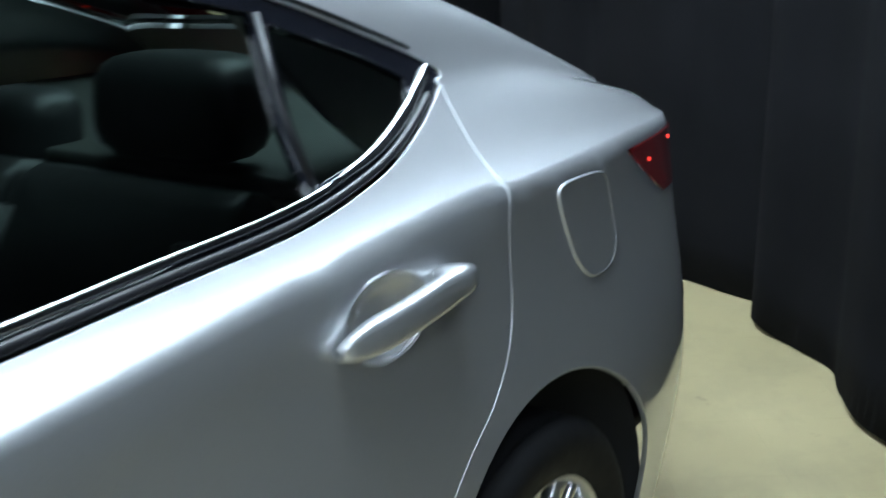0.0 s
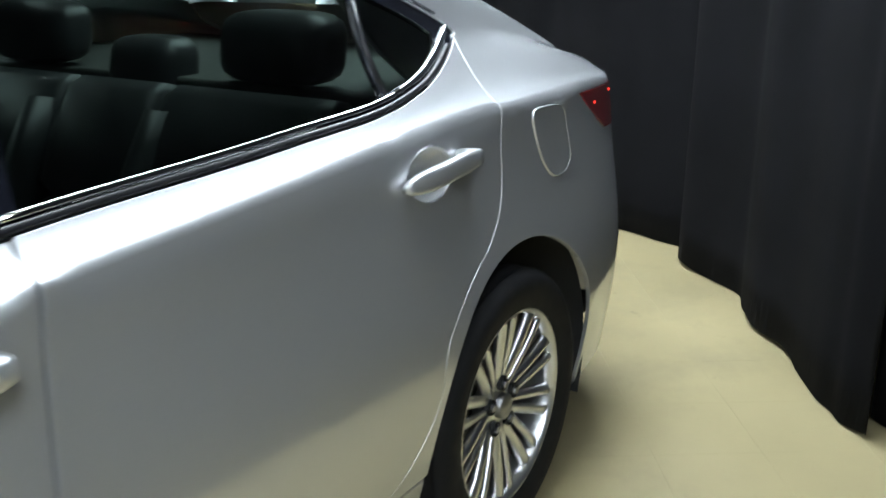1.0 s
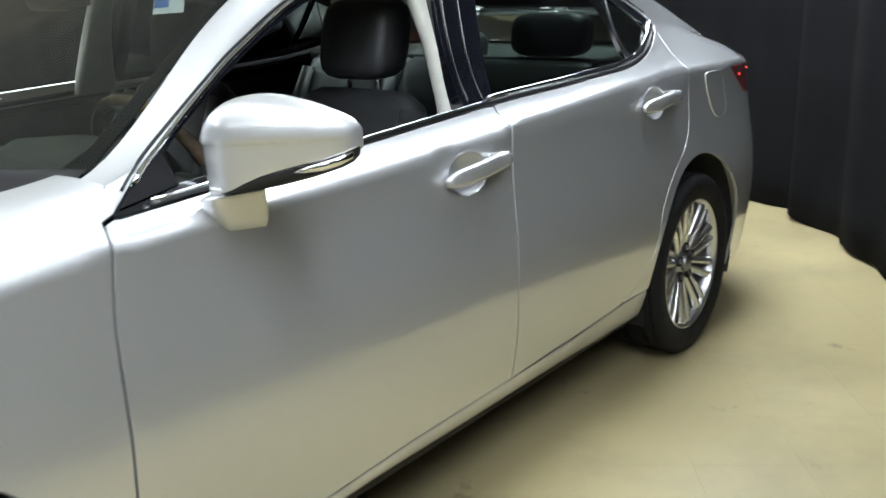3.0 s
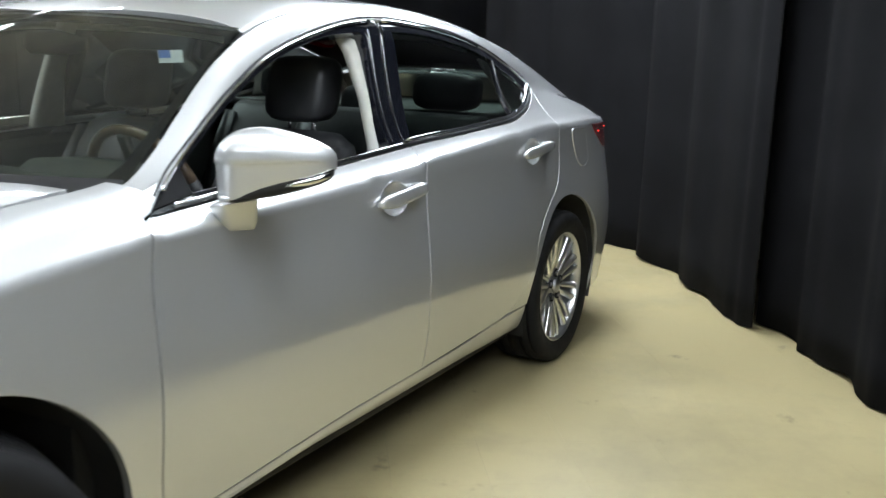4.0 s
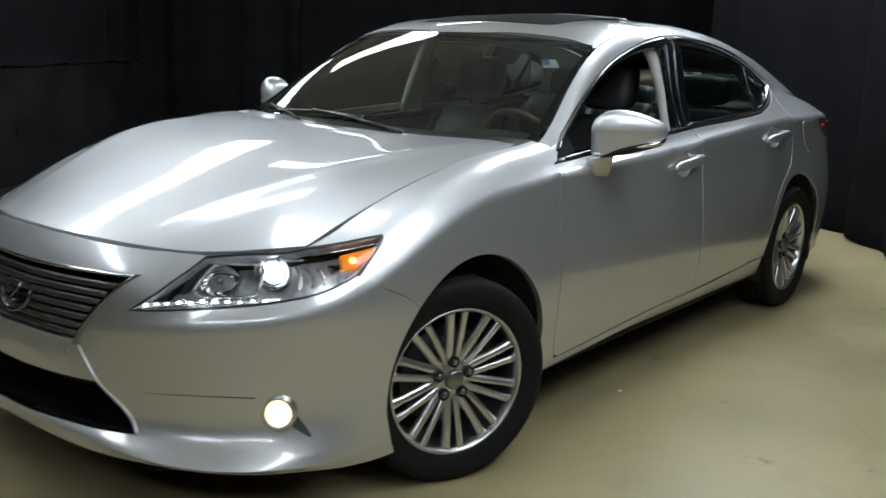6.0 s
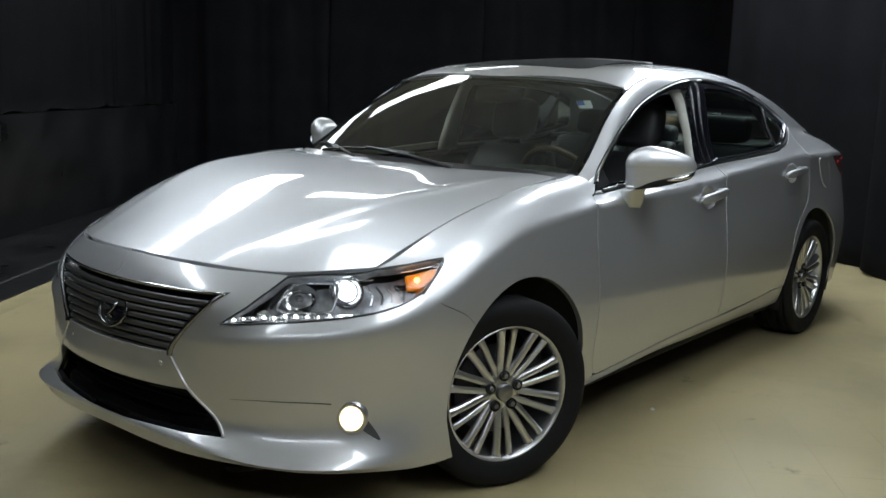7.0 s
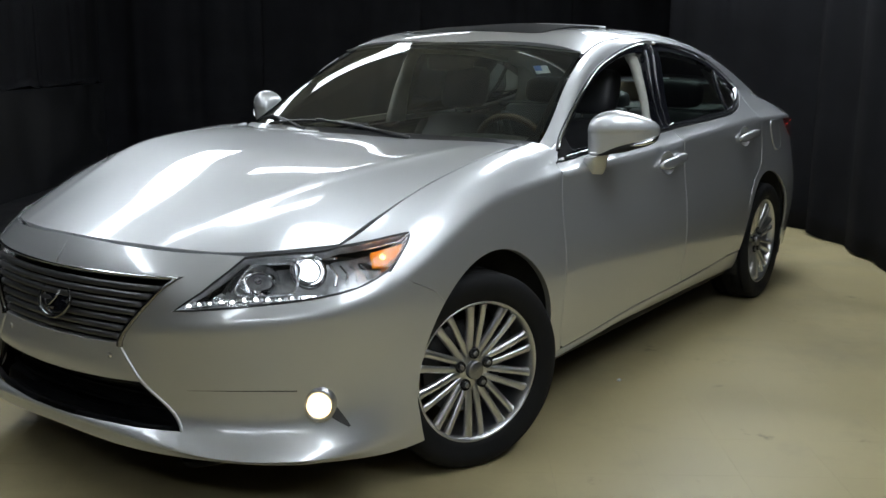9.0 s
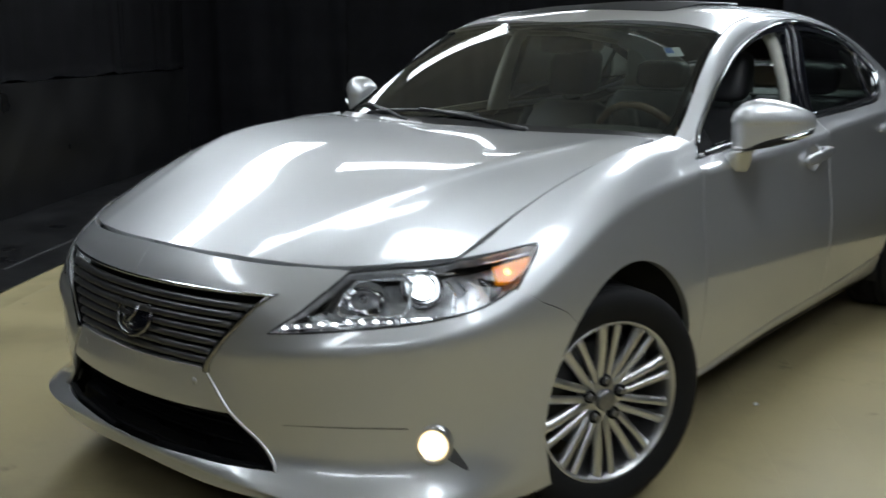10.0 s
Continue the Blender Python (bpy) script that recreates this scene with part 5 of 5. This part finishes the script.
# dashboard, wheel, console
bm = bmesh.new()
sweep(bm, [((x, 0, z), (0, w, 0), (0, 0, h)) for x, z, w, h in ((-.34, .93, .60, .03), (-.50, .90, .68, .085), (-.72, .875, .70, .105), (-.86, .84, .70, .11), (-.93, .79, .68, .08))], 40, 6)
part("dashboard", bm, DASH, car, "dark dashboard")
bm = bmesh.new()
sweep(bm, [((x, .37, z), (0, w, 0), (0, 0, h)) for x, z, w, h in ((-.66, .955, .15, .02), (-.74, .972, .18, .04), (-.86, .968, .185, .035))], 24, 3)
part("instrument_hood", bm, DASH, car, "dark instrument hood")
bm = bmesh.new()
box(bm, .95, .24, .16, pose(-1.32, 0, .56, 0, 4, 0), .03)
part("console", bm, DASH, car, "dark centre console")
hub = pose(-.985, .37, .905, 0, -66, 0)
sw = thing_part("steering_wheel", car, "steering wheel with wood and leather rim")
bm = bmesh.new()
tube(bm, [hub @ Vector((.185 * math.cos(6.2831853 * k / 48), .185 * math.sin(6.2831853 * k / 48), 0)) for k in range(-10, 11)], .0155, 10)
part("rim_wood", bm, WOOD, sw, "wood-trimmed rim")
bm = bmesh.new()
tube(bm, [hub @ Vector((.185 * math.cos(6.2831853 * k / 48), .185 * math.sin(6.2831853 * k / 48), 0)) for k in range(10, 39)], .0155, 10)
part("rim_leather", bm, LEATHER, sw)
bm = bmesh.new()
lathe(bm, [(.075, -.03), (.078, 0), (.06, .02), (.001, .028)], 28, hub)
for a in (0, 90, 180, 270):
    box(bm, .14, .035, .02, hub @ pose(0, 0, 0, 0, 0, a) @ pose(.11, 0, -.01), .008)
part("boss", bm, DASH, sw)

# headliner, inner pillars, door linings
for nm, poly, mat, lab, lift in (("headliner", header + [(1.05, 2.0), (2.5, 2.0), (2.5, 1.75), (2.55, 1.36), (1.16, 1.36)], BEIGE, "pale headliner", -.035),):
    panel(nm, skin(CABIN, [(1.06, 2.0), (1.08, 1.7), (1.13, 1.36), (2.55, 1.36), (2.52, 1.6), (2.48, 2.0)], depth=0, lift=lift, steps=(.1, .1)), mat, car, lab)
for s in (False, True):
    panel("rear_pillar_trim", skin(CABIN, side([(-2.62, 1.30), (-2.75, 1.27), (-3.0, 1.16), (-3.02, 1.07), (-2.80, 1.06), (-2.70, 1.18)], near=(2.4, 3.2, .7, 1.3)), depth=.01, lift=-.06, both=False, mirror=s, steps=(.08, .08)), BEIGE, car, "pale rear pillar trim")
    panel("roof_side_trim", skin(CABIN, [(1.14, 1.27), (1.5, 1.27), (2.5, 1.27), (2.5, 1.22), (1.5, 1.225), (1.16, 1.22)], depth=.01, lift=-.05, both=False, mirror=s, steps=(.08, .08)), BEIGE, car, "pale roof side trim")
    lining = [(-.62, .40), (-.62, .93)] + [(x, z - .012) for x, z in BELT[4:-16]] + [(-2.45, .40)]
    panel("door_lining", skin(CABIN, side(lining, near=(.4, 2.8, 0, 1.1)), depth=.0, lift=-.075, both=False, mirror=s, steps=(.1, .1)), DASH, car, "dark door lining")
bm = bmesh.new()
sweep(bm, [((-1.640, .706, .90), (.050, 0, 0), (0, .024, 0)), ((-1.636, .698, 1.0), (.044, 0, 0), (0, .024, 0)), ((-1.626, .664, 1.15), (.040, 0, 0), (0, .024, 0)), ((-1.616, .618, 1.28), (.042, 0, 0), (0, .024, 0)), ((-1.616, .577, 1.35), (.055, 0, 0), (0, .026, 0))], 20, 3)
part("pillar_trim", bm, BEIGE, car, "pale grey centre pillar trim")
bm = bmesh.new()
sweep(bm, [((-1.610, -.706, .968), (.078, 0, 0), (0, .022, 0)), ((-1.606, -.694, 1.03), (.070, 0, 0), (0, .022, 0)), ((-1.604, -.664, 1.15), (.052, 0, 0), (0, .022, 0)), ((-1.606, -.618, 1.28), (.040, 0, 0), (0, .022, 0)), ((-1.612, -.577, 1.35), (.040, 0, 0), (0, .024, 0))], 20, 3)
part("pillar_trim", bm, BEIGE, car, "pale grey centre pillar trim")
bm = bmesh.new()
sweep(bm, [((-1.02, .12, 1.285), (0, .0, .02), (.01, 0, 0)), ((-1.02, .02, 1.288), (0, 0, .035), (.018, 0, 0)), ((-1.02, -.09, 1.288), (0, 0, .034), (.018, 0, 0)), ((-1.02, -.11, 1.286), (0, 0, .02), (.01, 0, 0))], 18, 3)
part("rear_view_mirror", bm, BLACK_TRIM, car, "black inside mirror")

# what swings with a door belongs to it
doors = {(name.split(".")[0], ob.data.vertices[0].co.y > 0): ob for name, ob in [(o.name, o) for o in car.children if o.name.split(".")[0] in ("front_door", "rear_door")]}
for ob in list(car.children):
    if ob.name.split(".")[0] in ("door_handle", "handle_cup", "handle_mount", "door_lining", "front_window_frame", "rear_window_frame", "rear_door_glass", "belt_moulding", "roof_moulding", "corner_plate", "window_divider", "pillar_edge", "quarter_glass", "tip_moulding") and ob.type == "MESH":
        at = np.mean([v.co[:] for v in ob.data.vertices], axis=0)
        ob.parent = doors[("front_door" if at[0] > -1.71 else "rear_door", bool(at[1] > 0))]

# the body's far half is a little broader than the near one, above all behind the nose
def broader(x):
    k = min(1.0, max(0.0, (.55 - x) / .60))
    return .018 + .040 * k * k * (3 - 2 * k)


for ob in car.children_recursive:
    if ob.type == "EMPTY":
        if ob.matrix_world.translation.y < -.5:
            ob.location.y -= .030
    elif ob.parent == car or (ob.parent.type == "MESH" and ob.parent.parent == car):
        for v in ob.data.vertices:
            if v.co.y < 0:
                v.co.y -= broader(v.co.x) * min(1.0, -v.co.y / .7)


# ---- room ----
def plane_mesh(name, a0, a1, n0, n1, z, mat, label, category):
    bm = bmesh.new()
    box(bm, a1 - a0, n1 - n0, .1, pose((a0 + a1) / 2, (n0 + n1) / 2, z - .05))
    ob = part(name, bm, mat, None, label, smooth=False)
    ob.matrix_world = room(0, 0)
    return tagged(ob, label, category, kind="structure")


FLOOR = material("floor_tile", (.372, .313, .170), .40, 0, 0, 1.6, .12, .05, 40, .12, .5)
GROUT = material("tile_joint", (.355, .30, .163), .5, 0, 0, 6, .12)
plane_mesh("floor", -7.6, 6.6, -2.28, 3.9, -.004, GROUT, "beige vinyl tile floor with faint seams and scuffs", "floor")
plane_mesh("black_floor", -7.6, 6.6, -3.5, -2.285, -.002, BLACK_PANEL, "black floor strip along the wall", "floor")
plane_mesh("ceiling", -7.6, 6.6, -3.6, 4.0, CEILING + .1, CEIL, "pale ceiling with strip lamps", "ceiling")


def drape(w, h, folds, seed, depth=.05):
    """Cloth with a few soft, uneven folds that widen towards the hem."""
    rnd = random.Random(seed)
    creases = [(rnd.uniform(0, w), rnd.uniform(.05, .16), rnd.uniform(-1, 1), rnd.uniform(-.06, .06), rnd.uniform(0, .7)) for _ in range(int(folds * 3))]
    ph = [rnd.uniform(0, 6.28) for _ in range(6)]
    bm = bmesh.new()
    nx, nz = int(w / .022), 18
    rows = []
    for j in range(nz + 1):
        t = j / nz
        row = []
        for i in range(nx + 1):
            x = i / nx * w
            d = .35 * depth * math.sin(6.2832 * x / w * folds * .5 + ph[0] + .4 * t)
            for c, s, k, lean, fade in creases:
                g = (x - c - lean * t) / s
                d += depth * .8 * k * math.exp(-g * g) * (1 - fade * t)
            hem = .012 * (1 + math.sin(7 * x + ph[1])) + .006 * math.sin(19 * x + ph[2])
            row.append(bm.verts.new((x, d, max(.004, hem) + t * (h - .02))))
        rows.append(row)
    for a, b in zip(rows, rows[1:]):
        for i in range(nx):
            bm.faces.new([a[i], a[i + 1], b[i + 1], b[i]])
    bmesh.ops.solidify(bm, geom=bm.faces[:], thickness=.004)
    return bm


def hang(name_label, a, n, w, turn, h=CEILING, z=0.0, folds=6, seed=1, depth=.05):
    ob = part("drape", drape(w, h, folds, seed, depth), DRAPE)
    ob.matrix_world = room(a, n, z, turn)
    return tagged(ob, name_label, "curtain", "black drapes round the studio")


x = -7.5
k = 0
while x < 6.0:
    w = 1.72
    hang("black fabric drape hanging in folds to the floor", x, 3.40 + (.06 if k % 2 else -.03), w + .12, 0, folds=5, seed=10 + k, depth=.045)
    x += w
    k += 1
for k in range(4):
    hang("black fabric drape hanging in folds to the floor", -7.4, -3.4 + 1.75 * k, 1.85, 90, folds=6, seed=40 + k)
    hang("black fabric drape hanging in folds to the floor", 6.3, -3.4 + 1.75 * k, 1.85, 90, folds=6, seed=60 + k)
for k in range(8):
    hang("black fabric drape above the black wall panels", -7.5 + 1.75 * k, -3.36, 1.85, 0, CEILING - .97, .97, 4, 80 + k, .03)
bm = bmesh.new()
box(bm, 14.2, .12, .97, room(-.5, -3.42, .485))
tagged(part("wall_west", bm, BLACK_PANEL, None, smooth=False), "black lower wall panels under the drapes", "wall", kind="structure")
bm = bmesh.new()
for a, b, c, d in ((-.5, 4.0, 14.4, .1), (-.5, -3.6, 14.4, .1)):
    box(bm, c, d, CEILING + .3, room(a, b, CEILING / 2))
for a in (-7.65, 6.65):
    box(bm, .1, 7.6, CEILING + .3, room(a, .2, CEILING / 2))
tagged(part("wall_outer", bm, BLACK_PANEL, None, smooth=False), "plain dark walls behind the drapes", "wall", kind="structure")


hang("black fabric drape hanging in folds to the floor", -5.40, 2.50, 1.76, 31.5, folds=5, seed=31, depth=.05)
bm = bmesh.new()
for a, w in ((-5.2, 2.2), (-2.95, 1.9), (-.95, 1.8), (1.0, 1.9), (3.2, 2.1)):
    box(bm, w, .022, .006, room(a, -2.535, .002), .002)
tagged(part("trim", bm, STEEL, None, smooth=False), "thin metal strip in the black floor", "floor trim", kind="structure")


def strip_lamp(a, n, length, turn, wide=.58):
    t = thing("strip_lamp", "long white ceiling strip lamp, unseen, switched on", "ceiling lamp", "ceiling strip lamps", m=room(a, n, CEILING - .06, turn))
    b = bmesh.new()
    box(b, length + .06, wide + .06, .06, pose(0, 0, .03), .01)
    part("housing", b, LAMP_BODY, t, smooth=False)
    b = bmesh.new()
    box(b, length, wide, .02, pose(0, 0, -.008), .006)
    part("diffuser", b, TUBE, t, "glowing white diffuser", smooth=False)


# The first lamp of this row is added to lift the end drapes.
for k in range(6):
    strip_lamp(-5.9 + 1.4 * k, -2.1, 1.3, 0, .38)
for k in (0, 1, 2, 4, 5):
    strip_lamp(-4.6 + 1.4 * k, 2.15, 1.2, 0, .74)
# Added to brighten the rear shoulder of the car.
strip_lamp(-3.7, 3.0, 1.2, 0)
# Added only to brighten the drapes on the end wall.
strip_lamp(-6.3, .4, 1.2, 90, .30)
strip_lamp(4.9, 1.1, 1.2, 90)
strip_lamp(4.4, -.5, 1.2, 90, .48)
strip_lamp(-3.95, -.75, 1.2, 90)
strip_lamp(-.4, -.6, 1.2, 90, .34)
strip_lamp(.5, .6, 1.2, 90, .34)

# a crumb of debris on the floor beside the car
bm = bmesh.new()
bmesh.ops.create_icosphere(bm, subdivisions=2, radius=.010, matrix=pose(-1.02, .878, .004) @ Matrix.Diagonal((1.3, .9, .5, 1)))
rnd = random.Random(5)
for v in bm.verts:
    v.co += Vector((rnd.uniform(-1, 1), rnd.uniform(-1, 1), rnd.uniform(-.4, .6))) * .002
tagged(part("paper_scrap", bm, WHITE_PAPER, None), "small crumpled white scrap lying on the floor", "litter")


# ---- floor tiles, a foot square ----
def tile_material():
    m = FLOOR
    t = m.node_tree
    p = t.nodes["Principled BSDF"]
    old = p.inputs["Base Color"].links[0].from_socket
    info, ramp, mix = t.nodes.new("ShaderNodeObjectInfo"), t.nodes.new("ShaderNodeMapRange"), t.nodes.new("ShaderNodeMix")
    ramp.inputs["To Min"].default_value, ramp.inputs["To Max"].default_value = .996, 1.004
    mix.data_type, mix.blend_type = "RGBA", "MULTIPLY"
    mix.inputs[0].default_value = 1
    t.links.new(info.outputs["Random"], ramp.inputs["Value"])
    t.links.new(old, mix.inputs[6])
    t.links.new(ramp.outputs[0], mix.inputs[7])
    place = t.nodes.new("ShaderNodeNewGeometry")
    for n in [n for n in t.nodes if n.type == "TEX_NOISE"]:
        t.links.new(place.outputs["Position"], n.inputs["Vector"])
    # scuffs and traffic stains at the scale of the room
    geo, n1, r1, mx = t.nodes.new("ShaderNodeNewGeometry"), t.nodes.new("ShaderNodeTexNoise"), t.nodes.new("ShaderNodeMapRange"), t.nodes.new("ShaderNodeMix")
    n1.inputs["Scale"].default_value, n1.inputs["Detail"].default_value, n1.inputs["Roughness"].default_value = 1.1, 8, .68
    t.links.new(geo.outputs["Position"], n1.inputs["Vector"])
    r1.inputs["From Min"].default_value, r1.inputs["From Max"].default_value = .50, .74
    t.links.new(n1.outputs["Fac"], r1.inputs["Value"])
    mx.data_type = "RGBA"
    mx.inputs[7].default_value = (.20, .175, .115, 1)
    sc = t.nodes.new("ShaderNodeMath")
    sc.operation = "MULTIPLY"
    sc.inputs[1].default_value = .55
    t.links.new(r1.outputs[0], sc.inputs[0])
    t.links.new(sc.outputs[0], mx.inputs[0])
    t.links.new(mix.outputs[2], mx.inputs[6])
    # dark specks and rubbed spots
    n2, r2, my = t.nodes.new("ShaderNodeTexNoise"), t.nodes.new("ShaderNodeMapRange"), t.nodes.new("ShaderNodeMix")
    n2.inputs["Scale"].default_value, n2.inputs["Detail"].default_value, n2.inputs["Roughness"].default_value = 5.5, 7, .62
    t.links.new(geo.outputs["Position"], n2.inputs["Vector"])
    r2.inputs["From Min"].default_value, r2.inputs["From Max"].default_value = .645, .74
    r2.inputs["To Max"].default_value = .7
    t.links.new(n2.outputs["Fac"], r2.inputs["Value"])
    my.data_type = "RGBA"
    my.inputs[7].default_value = (.11, .095, .06, 1)
    t.links.new(r2.outputs[0], my.inputs[0])
    t.links.new(mx.outputs[2], my.inputs[6])
    t.links.new(my.outputs[2], p.inputs["Base Color"])


tile_material()
TILE, JOINT = .3048, .0002


def tile_mesh(bm, a, n):
    h = TILE / 2 - JOINT / 2
    top = [bm.verts.new((a + x * (h - .0001), n + y * (h - .0001), 0)) for x, y in ((-1, -1), (1, -1), (1, 1), (-1, 1))]
    low = [bm.verts.new((a + x * h, n + y * h, -.004)) for x, y in ((-1, -1), (1, -1), (1, 1), (-1, 1))]
    bm.faces.new(top)
    for i in range(4):
        bm.faces.new([low[i], low[(i + 1) % 4], top[(i + 1) % 4], top[i]])


floor = bpy.data.objects["floor"]
bm = bmesh.new()
tile_mesh(bm, 0, 0)
one = bpy.data.meshes.new("tile")
bm.to_mesh(one)
bm.free()
one.materials.append(FLOOR)
rest = bmesh.new()
count = 0
for i in range(-24, 21):
    for j in range(-8, 12):
        a, n = (i + .5) * TILE - .04, (j + .5) * TILE + .02
        if a < -7.4 or a > 6.4 or n < -2.13 or n > 3.8:
            continue
        if -4.0 < a < 1.8 and .8 < n < 3.4 and count < 300:
            ob = new("tile", one)
            ob.parent = floor
            ob.matrix_local = pose(a, n, 0)
            count += 1
        else:
            tile_mesh(rest, a, n)
tagged(part("tile_field", rest, FLOOR, floor, smooth=False), kind="stuff")
